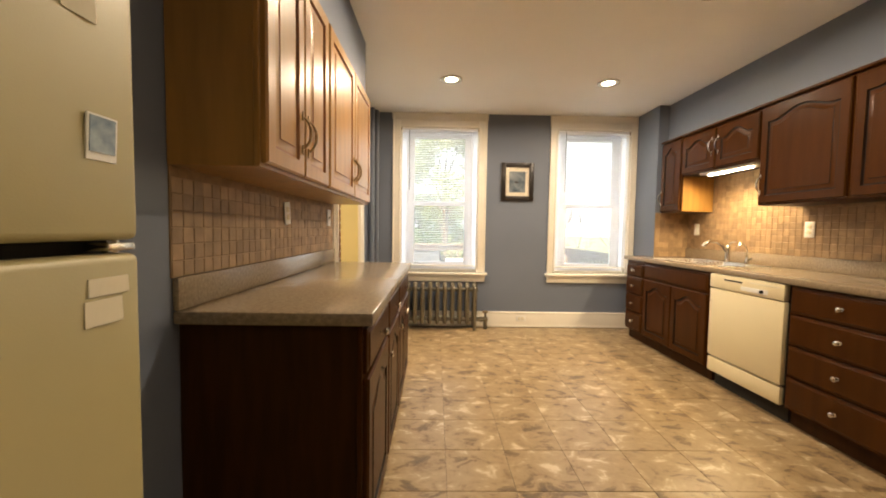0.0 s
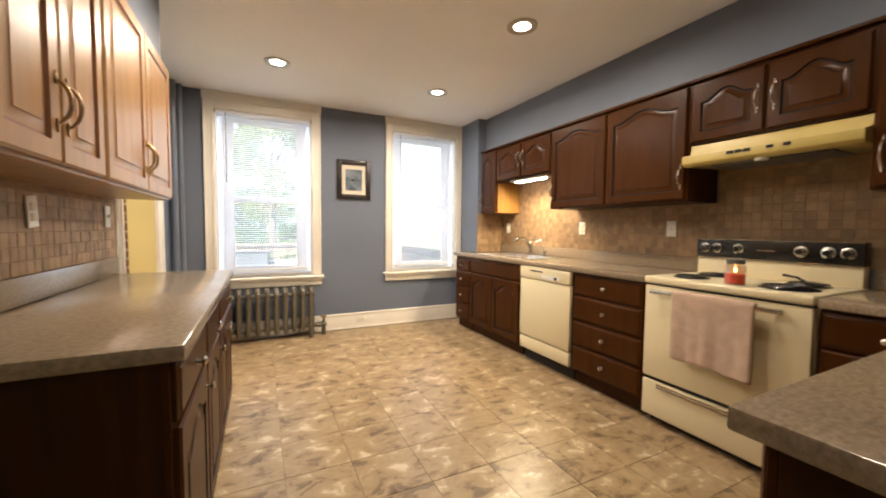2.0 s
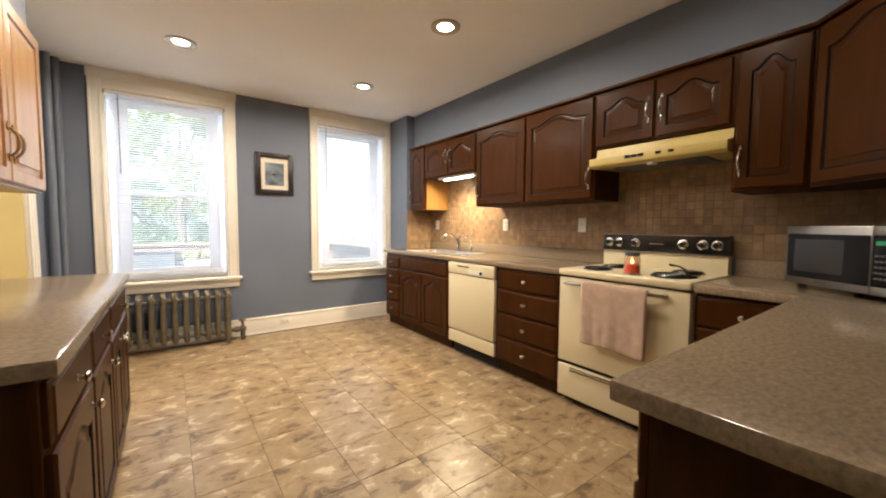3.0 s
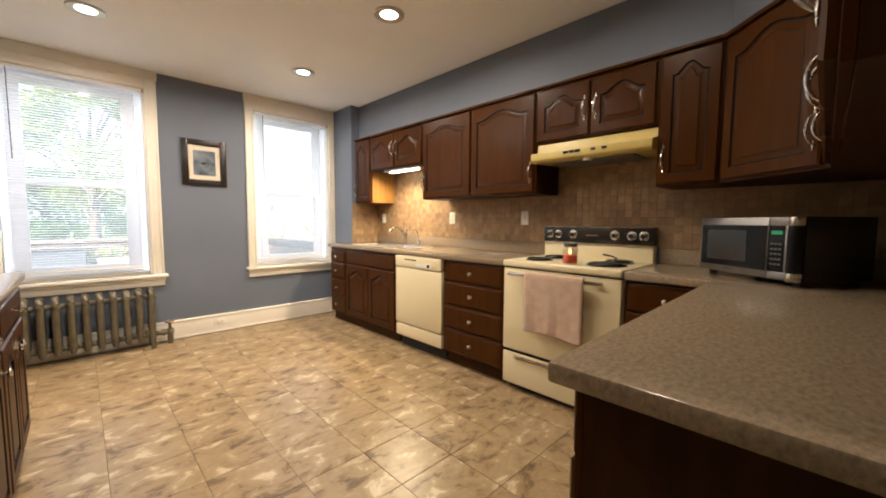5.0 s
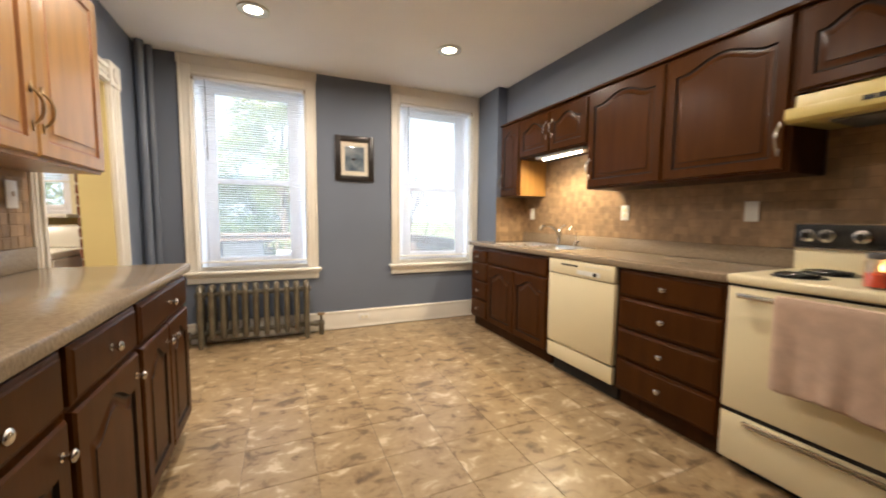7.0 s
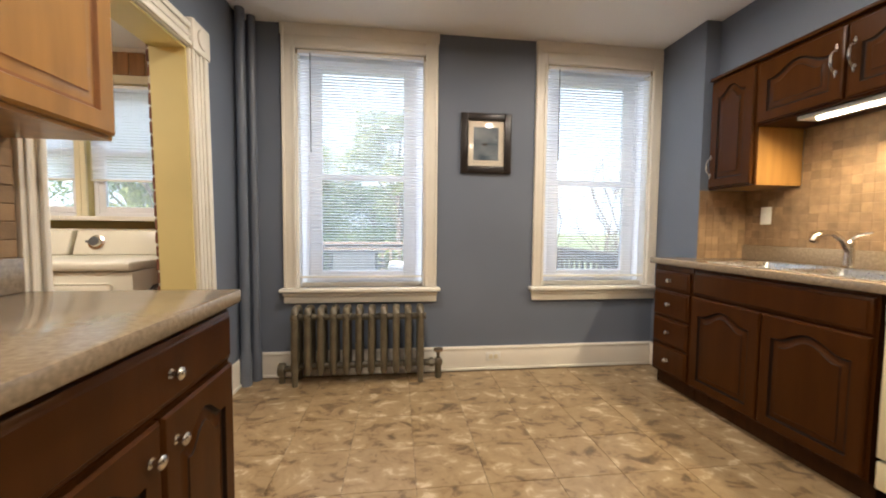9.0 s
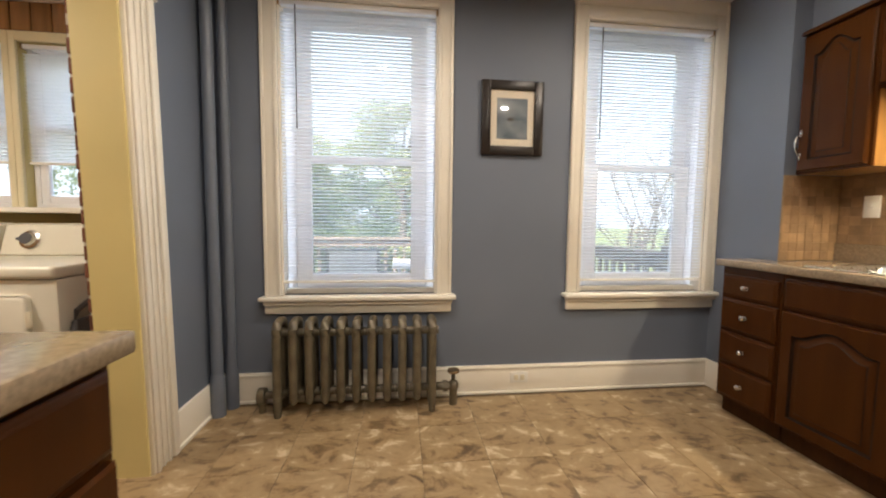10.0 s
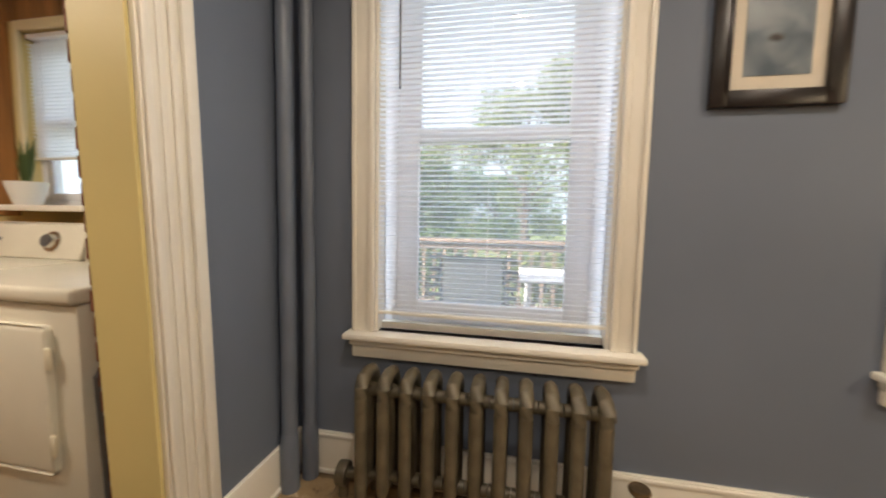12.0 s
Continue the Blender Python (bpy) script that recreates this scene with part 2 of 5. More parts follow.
# ---- mesh helpers ----
def box(bm, x0, y0, z0, x1, y1, z1, bevel=0.0, seg=2):
    """A box, with rounded edges where bevel is given."""
    r = bmesh.ops.create_cube(bm, size=1, matrix=Matrix.Translation(((x0 + x1) / 2, (y0 + y1) / 2, (z0 + z1) / 2)) @ Matrix.Diagonal((x1 - x0, y1 - y0, z1 - z0, 1)))
    if bevel:
        edges = list({e for v in r["verts"] for e in v.link_edges})
        bmesh.ops.bevel(bm, geom=edges, offset=bevel, segments=seg, affect="EDGES", profile=0.5)
    return bm


def boxed(*args, **kw):
    return box(bmesh.new(), *args, **kw)


def cyl(bm, c, r, h, axis="Z", n=24, r2=None, bevel=0.0):
    """A cylinder or cone on centre c, along an axis."""
    turn = {"Z": Matrix(), "X": Matrix.Rotation(radians(90), 4, "Y"), "Y": Matrix.Rotation(radians(-90), 4, "X")}[axis]
    out = bmesh.ops.create_cone(bm, cap_ends=True, segments=n, radius1=r, radius2=r if r2 is None else r2, depth=h, matrix=Matrix.Translation(c) @ turn)
    if bevel:
        caps = [e for e in {e for v in out["verts"] for e in v.link_edges} if any(len(f.verts) > 4 for f in e.link_faces)]
        bmesh.ops.bevel(bm, geom=caps, offset=bevel, segments=2, affect="EDGES", profile=0.5)
    return bm


def ball(bm, c, r, sx=1, sy=1, sz=1, u=14, v=9):
    bmesh.ops.create_uvsphere(bm, u_segments=u, v_segments=v, radius=r, matrix=Matrix.Translation(c) @ Matrix.Diagonal((sx, sy, sz, 1)))
    return bm


def tube(bm, pts, r, n=8):
    """A round bar along points; r may be a list of radii."""
    pts = [Vector(p) for p in pts]
    rs = r if isinstance(r, (list, tuple)) else [r] * len(pts)
    rings = []
    up = Vector((0.13, 0.31, 0.94))
    for i, p in enumerate(pts):
        d = (pts[min(i + 1, len(pts) - 1)] - pts[max(i - 1, 0)]).normalized()
        a = d.cross(up)
        if a.length < 1e-3:
            a = d.cross(Vector((1, 0, 0)))
        a.normalize()
        b = d.cross(a).normalized()
        rings.append([bm.verts.new(p + rs[i] * (math.cos(2 * math.pi * k / n) * a + math.sin(2 * math.pi * k / n) * b)) for k in range(n)])
    for q, w in zip(rings, rings[1:]):
        for k in range(n):
            bm.faces.new((q[k], q[(k + 1) % n], w[(k + 1) % n], w[k]))
    bm.faces.new(rings[0][::-1])
    bm.faces.new(rings[-1])
    return bm


def lathe(bm, profile, c=(0, 0, 0), n=28):
    """A turned shape from (radius, height) pairs."""
    rings = [[bm.verts.new((c[0] + r * math.cos(2 * math.pi * k / n), c[1] + r * math.sin(2 * math.pi * k / n), c[2] + z)) for k in range(n)] for r, z in profile]
    for q, w in zip(rings, rings[1:]):
        for k in range(n):
            bm.faces.new((q[k], q[(k + 1) % n], w[(k + 1) % n], w[k]))
    if profile[0][0] > 1e-5:
        bm.faces.new(rings[0][::-1])
    if profile[-1][0] > 1e-5:
        bm.faces.new(rings[-1])
    return bm


def mesh_of(name, bm, material, smooth=True):
    bmesh.ops.recalc_face_normals(bm, faces=bm.faces)
    me = bpy.data.meshes.new(name)
    bm.to_mesh(me)
    bm.free()
    me.materials.append(material)
    if smooth:
        me.polygons.foreach_set("use_smooth", [True] * len(me.polygons))
        me.set_sharp_from_angle(angle=radians(38))
    return me


def part(name, bm, material, parent, label="", smooth=True):
    """A mesh under a thing or a part, in the thing's own space."""
    ob = new(name, mesh_of(name, bm, material, smooth))
    ob.parent = parent
    if label:
        tagged(ob, label)
    return ob


def thing(name, label, category, m=None, group="", kind=""):
    ob = new(name)
    ob.empty_display_size = 0.1
    ob.matrix_world = m or Matrix()
    return tagged(ob, label, category, group, kind)


def solid(name, bm, material, label, category, kind="", group="", m=None):
    ob = new(name, mesh_of(name, bm, material))
    if m:
        ob.matrix_world = m
    return tagged(ob, label, category, group, kind)


def structure(name, bm, material, label, category="wall"):
    return solid(name, bm, material, label, category, "structure")


# ---- shell: floor, walls, ceiling ----
bm = boxed(-1.12, YBACK - 0.12, -0.46, XR + 0.2, YW + 0.22, -0.004)
box(bm, -3.22, 2.18, -0.46, -1.121, 5.15, -0.004)
floor = structure("floor", bm, M_JOINT, "tan mottled vinyl tile floor of the kitchen", "floor")

W1 = (-0.158, 0.768)
W2 = (1.700, 2.575)
WZ0, WZ1 = 0.655, 2.36
bm = bmesh.new()
for x0, x1, z0, z1 in ((-0.78, W1[0], 0, ZC), (W1[1], W2[0], 0, ZC), (W2[1], XR, 0, ZC)):
    box(bm, x0, YW, z0, x1, YW + 0.22, z1)
for a, b in (W1, W2):
    box(bm, a, YW, 0, b, YW + 0.22, WZ0)
    box(bm, a, YW, WZ1, b, YW + 0.22, ZC)
structure("wall_window", bm, M_WALL, "blue-grey painted plaster wall with two tall windows")
wall_right = structure("wall_right", boxed(XR, YB, 0, XR + 0.2, YW + 0.22, ZC), M_WALL, "blue-grey painted wall behind the sink run")
pilaster = structure("wall_chase", boxed(2.65, 4.36, 0, XR, YW, ZC), M_WALL, "blue-grey boxed chase in the corner beside the window")
bm = boxed(XLT, 1.09, 0, XL, DOOR0, ZC)
box(bm, XLT, DOOR1, 0, XL, YW, ZC)
box(bm, XLT, DOOR0, DOORZ, XL, DOOR1, ZC)
wall_left = structure("wall_left", bm, M_WALL, "blue-grey painted wall with a doorway to the laundry")
bm = boxed(-1.12, YBACK, 0, -1.0, 1.09, ZC)
box(bm, -1.12, 1.09, 0, XLT, 1.21, ZC)
structure("wall_niche", bm, M_WALL, "blue-grey wall of the refrigerator recess")
structure("wall_peninsula", boxed(0.96, YB - 0.12, 0, XR + 0.2, YB, ZC), M_WALL, "blue-grey wall behind the peninsula units")
bm = boxed(-1.12, YBACK - 0.12, 0, XR + 0.2, YBACK, ZC)
box(bm, 2.0, YBACK, 0, 2.12, YB - 0.12, ZC)
structure("wall_back", bm, M_WALL, "blue-grey wall closing the back of the kitchen")
bm = boxed(-1.12, YBACK - 0.12, ZC, XR + 0.2, YW + 0.22, ZC + 0.15)
structure("ceiling", bm, M_CEIL, "off-white painted plaster ceiling with recessed lights", "ceiling")
bm = boxed(2.76, 0.77, 2.125, XR, 4.36, ZC)
structure("wall_soffit_right", bm, M_WALL, "blue-grey soffit above the dark wall cabinets")
bm = bmesh.new()
vs = [(2.76, 0.77), (2.335, 0.345), (0.96, 0.345), (0.96, YB), (XR, YB), (XR, 0.77)]
lo = [bm.verts.new((x, y, 2.125)) for x, y in vs]
hi = [bm.verts.new((x, y, ZC)) for x, y in vs]
bm.faces.new(lo), bm.faces.new(hi)
for i in range(6):
    bm.faces.new((lo[i], lo[(i + 1) % 6], hi[(i + 1) % 6], hi[i]))
structure("wall_soffit_corner", bm, M_WALL, "blue-grey soffit over the corner wall cabinets")
structure("wall_soffit_left", boxed(XL, 1.45, 2.125, -0.27, 3.18, ZC), M_WALL, "blue-grey soffit above the honey wall cabinets")

# baseboards
bm = bmesh.new()
for x0, x1 in ((XL, 2.65),):
    box(bm, x0, YW - 0.018, 0, x1, YW, 0.185, 0.004)
    box(bm, x0, YW - 0.024, 0.16, x1, YW, 0.178, 0.005)
    box(bm, x0, YW - 0.032, 0, x1, YW - 0.018, 0.02, 0.006)
box(bm, XL, DOOR1 + 0.195, 0, XL + 0.018, YW - 0.018, 0.185, 0.004)
box(bm, XL, DOOR1 + 0.195, 0, XL + 0.03, YW - 0.03, 0.02, 0.006)
box(bm, 2.632, 4.47, 0, 2.65, YW - 0.018, 0.185, 0.004)
structure("baseboard", bm, M_TRIM, "cream painted baseboard along the walls", "baseboard")


# ---- windows of the kitchen ----
def sash(bm, x0, x1, z0, z1, y, st, rail_b, rail_t, th=0.035):
    box(bm, x0, y, z0, x0 + st, y + th, z1, 0.004)
    box(bm, x1 - st, y, z0, x1, y + th, z1, 0.004)
    box(bm, x0 + st, y, z0, x1 - st, y + th, z0 + rail_b, 0.004)
    box(bm, x0 + st, y, z1 - rail_t, x1 - st, y + th, z1, 0.004)


def window(name, a, b, casing_l, casing_r, label, z0=WZ0, z1=WZ1, yw=YW, top=ZC, cas=None, zm=1.478, slats=True):
    w = thing(name, label, "window", kind="structure")
    # casing with a bead, up to the ceiling
    bm = bmesh.new()
    for x0, x1 in ((casing_l, a), (b, casing_r)):
        box(bm, x0, yw - 0.02, z0, x1, yw, top - 0.001, 0.004)
        inner = x1 if x1 == a else x0
        s = 1 if x1 == a else -1
        box(bm, min(inner, inner - s * 0.022), yw - 0.03, z0, max(inner, inner - s * 0.022), yw - 0.02, z1, 0.004)
        outer = x0 if x1 == a else x1
        box(bm, min(outer, outer + s * 0.02), yw - 0.032, z0, max(outer, outer + s * 0.02), yw - 0.02, top - 0.02, 0.006)
    box(bm, a, yw - 0.02, z1, b, yw, top - 0.001, 0.004)
    box(bm, a, yw - 0.03, z1, b, yw - 0.02, z1 + 0.022, 0.004)
    box(bm, casing_l - 0.010, yw - 0.026, z1 + 0.085, casing_r + (0.010 if casing_r < 2 else 0.0), yw - 0.0205, top - 0.002, 0.003)
    part("window_casing", bm, M_TRIM, w, "cream painted casing")
    bm = boxed(casing_l - 0.025, yw - 0.075, z0 - 0.028, casing_r + 0.025, yw + 0.05, z0, 0.009)
    part("window_sill", bm, M_TRIM, w)
    bm = boxed(casing_l - 0.005, yw - 0.05, z0 - 0.055, casing_r + 0.005, yw, z0 - 0.028, 0.008)
    box(bm, casing_l, yw - 0.03, z0 - 0.11, casing_r, yw, z0 - 0.055, 0.006)
    part("apron", bm, M_TRIM, w)
    # jamb lining
    bm = bmesh.new()
    box(bm, a, yw, z0, a + 0.012, yw + 0.2, z1)
    box(bm, b - 0.012, yw, z0, b, yw + 0.2, z1)
    box(bm, a, yw, z1 - 0.012, b, yw + 0.2, z1)
    box(bm, a, yw + 0.045, z0 - 0.02, b, yw + 0.22, z0 + 0.03)
    part("window_frame", bm, M_TRIM, w)
    bm = bmesh.new()
    sash(bm, a + 0.012, b - 0.012, z0 + 0.03, z1 - 0.012, yw + 0.075, 0.055, 0.035, 0.035, 0.09)
    part("vinyl_frame", bm, M_VINYL, w, "white vinyl replacement frame")
    bm = bmesh.new()
    sash(bm, a + 0.060, b - 0.060, z0 + 0.055, zm + 0.02, yw + 0.085, 0.098, 0.06, 0.045)
    part("lower_sash", bm, M_VINYL, w)
    bm = bmesh.new()
    sash(bm, a + 0.060, b - 0.060, zm - 0.02, z1 - 0.035, yw + 0.122, 0.098, 0.045, 0.06)
    part("upper_sash", bm, M_VINYL, w)
    bm = boxed(a + 0.157, yw + 0.098, z0 + 0.115, b - 0.157, yw + 0.102, zm - 0.025)
    p = part("pane", bm, M_GLASS, w)
    p.visible_shadow = False
    bm = boxed(a + 0.157, yw + 0.136, zm + 0.025, b - 0.157, yw + 0.140, z1 - 0.095)
    p = part("pane", bm, M_GLASS, w)
    p.visible_shadow = False
    return w


window("window_1", *W1, -0.25, 0.86, "tall white double-hung window with wide cream casing")
window("window_2", *W2, 1.612, 2.648, "tall white double-hung window beside the corner chase")


def blind(a, b, z0, z1, y, label, tilt=-9, pitch=0.0205, wand=True):
    w = thing("window_blind", label, "blind", group="window blinds")
    part("head_rail", boxed(a, y - 0.016, z1 - 0.028, b, y + 0.016, z1 - 0.004, 0.003), M_VINYL, w)
    for x in (a - 0.002, b - 0.010):
        part("bracket", boxed(x, y - 0.019, z1 - 0.032, x + 0.012, y + 0.018, z1 - 0.001, 0.002, seg=1), M_BRASS, w, "small brown metal bracket")
    part("bottom_rail", boxed(a + 0.004, y - 0.012, z0, b - 0.004, y + 0.012, z0 + 0.014, 0.004), M_TRIM, w)
    bm = bmesh.new()
    prof = [(-0.0125, -0.0012), (-0.006, 0.0008), (0.0, 0.0014), (0.006, 0.0008), (0.0125, -0.0012)]
    c, s_ = math.cos(radians(tilt)), math.sin(radians(tilt))
    q = [[bm.verts.new((x, py * c - pz * s_, py * s_ + pz * c)) for py, pz in prof] for x in (a + 0.004, b - 0.004)]
    for i in range(4):
        bm.faces.new((q[0][i], q[0][i + 1], q[1][i + 1], q[1][i]))
    me = mesh_of("slat", bm, M_SLAT)
    n = int((z1 - 0.04 - z0 - 0.02) / pitch)
    for i in range(n):
        o = new("slat", me)
        o.parent = w
        o.location = (0, y, z0 + 0.024 + i * pitch)
    for k, x in enumerate((a + 0.10, (a + b) / 2, b - 0.10)):
        part("ladder_cord", tube(bmesh.new(), [(x, y - 0.013, z0 + 0.01), (x, y - 0.013, z1 - 0.02)], 0.0008, 5), M_VINYL, w)
    if wand:
        part("tilt_wand", tube(bmesh.new(), [(a + 0.098, y - 0.022, z1 - 0.03), (a + 0.100, y - 0.024, z1 - 0.72)], 0.0035, 6), M_GREY, w, "thin dark tilt wand")
    return w


blind(W1[0] + 0.004, W1[1] - 0.004, 0.725, 2.358, YW + 0.014, "white metal mini blind with open slats in the window")
blind(W2[0] + 0.004, W2[1] - 0.004, 0.725, 2.358, YW + 0.014, "white metal mini blind with open slats in the window")

def lean(ob, y0, y1):
    """The old doorway is out of plumb: its far side leans towards the sink end as it rises."""
    for v in ob.data.vertices:
        if y0 < v.co.y < y1:
            v.co.y -= 0.03 * (v.co.z - 0.9)
    return ob


# ---- doorway to the laundry ----
d = thing("door_frame", "cream moulded casing around the open laundry doorway", "door frame", kind="structure")
bm = bmesh.new()
for y0, s in ((DOOR1, 1), (DOOR0, -1)):
    wcas = 0.165 if s > 0 else 0.08
    y1 = y0 + s * wcas
    box(bm, XL, min(y0, y1), 0, XL + 0.018, max(y0, y1), DOORZ, 0.003)
    for off, wid, pr in ((0.005, 0.022, 0.014), (0.05, 0.014, 0.008), (0.085, 0.02, 0.012), (0.122, 0.04, 0.016)):
        if off + wid > wcas:
            continue
        a0, a1 = y0 + s * off, y0 + s * (off + wid)
        box(bm, XL + 0.018, min(a0, a1), 0.0, XL + 0.018 + pr, max(a0, a1), DOORZ, 0.006)
lean(part("side_casing", bm, M_TRIM, d), DOOR1 - 0.1, DOOR1 + 0.3)
bm = boxed(XL, DOOR0 - 0.08, DOORZ, XL + 0.018, DOOR1 + 0.0, DOORZ + 0.13, 0.003)
for off, wid, pr in ((0.005, 0.022, 0.014), (0.05, 0.014, 0.008), (0.09, 0.03, 0.014)):
    box(bm, XL + 0.018, DOOR0 - 0.08, DOORZ + off, XL + 0.018 + pr, DOOR1, DOORZ + off + wid, 0.006)
lean(part("head_casing", bm, M_TRIM, d), DOOR1 - 0.1, DOOR1 + 0.3)
bm = boxed(XL, DOOR1 - 0.002, DOORZ - 0.005, XL + 0.04, DOOR1 + 0.175, DOORZ + 0.15, 0.006)
cyl(bm, (XL + 0.044, DOOR1 + 0.0865, DOORZ + 0.0725), 0.05, 0.012, "X", 28, bevel=0.003)
lean(part("corner_block", bm, M_TRIM, d), DOOR1 - 0.1, DOOR1 + 0.3)
bm = boxed(XLT, DOOR1 - 0.012, 0, XL + 0.002, DOOR1 - 0.0005, DOORZ - 0.0005)
box(bm, XLT, DOOR0 + 0.0005, 0, XL + 0.002, DOOR0 + 0.012, DOORZ - 0.0005)
box(bm, XLT, DOOR0 + 0.012, DOORZ - 0.012, XL + 0.002, DOOR1 - 0.012, DOORZ - 0.0005)
lean(part("jamb_lining", bm, M_YEL, d, "pale yellow painted jamb"), DOOR1 - 0.1, DOOR1 + 0.3)
lean(wall_left, DOOR1 - 0.01, DOOR1 + 0.01)


# ---- recessed lights ----
def can_light(x, y):
    c = thing("recessed_light", "round white recessed ceiling light, switched on", "ceiling light", pose(x, y, ZC), "recessed ceiling lights")
    part("trim_ring", lathe(bmesh.new(), [(0.100, -0.001), (0.097, -0.010), (0.086, -0.013), (0.056, -0.006), (0.054, -0.001)]), M_RING, c)
    part("lens", lathe(bmesh.new(), [(0.0, -0.0058), (0.03, -0.0052), (0.055, -0.004)]), M_LENS, c, "glowing warm lens")
    return c


# the last fixture is made up, to go with the unseen fill lamp
for cx, cy in CANS:
    can_light(cx, cy)


# ---- cabinetry ----
def arch_loop(x0, x1, z0, z1, rise, n=18):
    """Outline of a panel: a cathedral arch between flat shoulders, or a plain rectangle."""
    pts = [(x0, z0), (x1, z0)]
    for i in range(n + 1):
        s = i / n
        u = min(1, max(0, (s - 0.10) / 0.80))
        f = (0.5 - 0.5 * math.cos(2 * math.pi * u)) ** 0.75
        pts.append((x1 + (x0 - x1) * s, z1 - rise + rise * f))
    return pts


def door_panel(w, h, rise=0.0, stile=0.055, th=0.02):
    """A raised-panel door, its back at y = 0, its front towards -y; x and z from 0."""
    n = 18
    bm = bmesh.new()
    if h < 0.19 or w < 0.1:
        stile = 0.018

    def ring(i0, y, r=0.0):
        return [bm.verts.new((x, y, z)) for x, z in arch_loop(i0, w - i0, i0, h - i0, r, n)]

    top = [(0, 0), (0.0, -(th - 0.007)), (0.007, -th)]
    loops = []
    for ins, y in top:
        loops.append(ring(ins, y))
    r = min(rise, h * 0.3)
    for ins, y in ((stile, -th), (stile + 0.005, -th + 0.009), (stile + 0.012, -th + 0.009), (stile + 0.036, -th + 0.004), (stile + 0.039, -th + 0.0005)):
        loops.append(ring(ins, y, r))
    for n_, (q, k) in enumerate(zip(loops, loops[1:])):
        m_ = len(q)
        for i in range(m_):
            bm.faces.new((q[i], q[(i + 1) % m_], k[(i + 1) % m_], k[i])).material_index = 1 if n_ in (3, 4, 6) else 0
    bm.faces.new(loops[0][::-1])
    bm.faces.new(loops[-1])
    return bm


def drawer_front(w, h, th=0.02):
    bm = bmesh.new()
    loops = []
    for ins, y in ((0, 0), (0, -0.010), (0.004, -0.013), (0.010, -0.0145), (0.016, -th)):
        loops.append([bm.verts.new(p) for p in ((ins, y, ins), (w - ins, y, ins), (w - ins, y, h - ins), (ins, y, h - ins))])
    for q, k in zip(loops, loops[1:]):
        for i in range(4):
            bm.faces.new((q[i], q[(i + 1) % 4], k[(i + 1) % 4], k[i]))
    bm.faces.new(loops[0][::-1])
    bm.faces.new(loops[-1])
    return bm


def knob(x, z, y=-0.02):
    bm = bmesh.new()
    cyl(bm, (x, y - 0.009, z), 0.006, 0.018, "Y", 10)
    cyl(bm, (x, y - 0.001, z), 0.011, 0.003, "Y", 16)
    ball(bm, (x, y - 0.022, z), 0.015, 1.0, 0.55, 1.0, 16, 10)
    return bm


def bail(x, z, y=-0.02, length=0.115):
    """A curved pull between two rosettes, upright."""
    bm = bmesh.new()
    half = length / 2
    pts, rad = [], []
    for i in range(13):
        s = -1 + 2 * i / 12
        pts.append((x, y - 0.006 - 0.026 * (1 - abs(s) ** 2.6), z + half * s))
        rad.append(0.0035 + 0.003 * (1 - s * s))
    tube(bm, pts, rad, 8)
    for s in (-1, 1):
        ball(bm, (x, y - 0.003, z + s * half), 0.010, 0.8, 0.45, 1.5, 12, 8)
        ball(bm, (x, y - 0.003, z + s * (half + 0.016)), 0.006, 0.8, 0.5, 1.4, 10, 6)
    return bm


def cabinet(name, label, w, h, depth, fronts, m, wood, side, pull, toe=0.0, group="", cornice=False):
    """A unit: its front face frame lies at y = 0 and looks towards -y; x from 0 to w. fronts: (kind, x, z, w, h, pull x, pull z)."""
    c = thing(name, label, "cabinet", m, group)
    part("body", boxed(0, 0.016, toe, w, depth, h, 0.0015, 1), side, c)
    part("face_frame", boxed(0, 0.0, toe, w, 0.016, h, 0.0015, 1), wood, c)
    if toe:
        part("toe_kick", boxed(0.001, 0.045, 0, w - 0.001, depth - 0.002, toe), M_DARKB, c)
    if cornice:
        part("top_moulding", boxed(-0.001, -0.026, h - 0.022, w + 0.001, 0.0, h, 0.006), wood, c)
    for kind, x, z, fw, fh, px, pz in fronts:
        if kind == "drawer":
            f = part("drawer_front", drawer_front(fw, fh), wood, c)
        elif kind == "panel":
            f = part("false_front", drawer_front(fw, fh), wood, c)
        else:
            f = part("door", door_panel(fw, fh, {"arch": 0.055, "square": 0.0}[kind]), wood, c)
            f.data.materials.append(M_OAKG if wood is M_OAK else M_GLAZE)
        f.location = (x, -0.0005, z)
        if px is not None:
            if kind == "drawer" or pull == "knob":
                part("knob", knob(px, pz), M_CHROME, f, "brushed nickel knob")
            else:
                part("handle", bail(px, pz), M_BRASS if wood is M_OAK else M_CHROME, f, "curved metal pull")
    return c


def right_run(y1, x, z):
    """Units on the right wall: the local x axis runs towards the camera's start."""
    return pose(x, y1, z, 0, 0, -90)


def drawers(w, heights, z0=0.115, gap=0.012, inset=0.012):
    out, z = [], z0
    for hh in heights:
        out.append(("drawer", inset, z, w - 2 * inset, hh, (w - 2 * inset) / 2, hh / 2))
        z += hh + gap
    return out


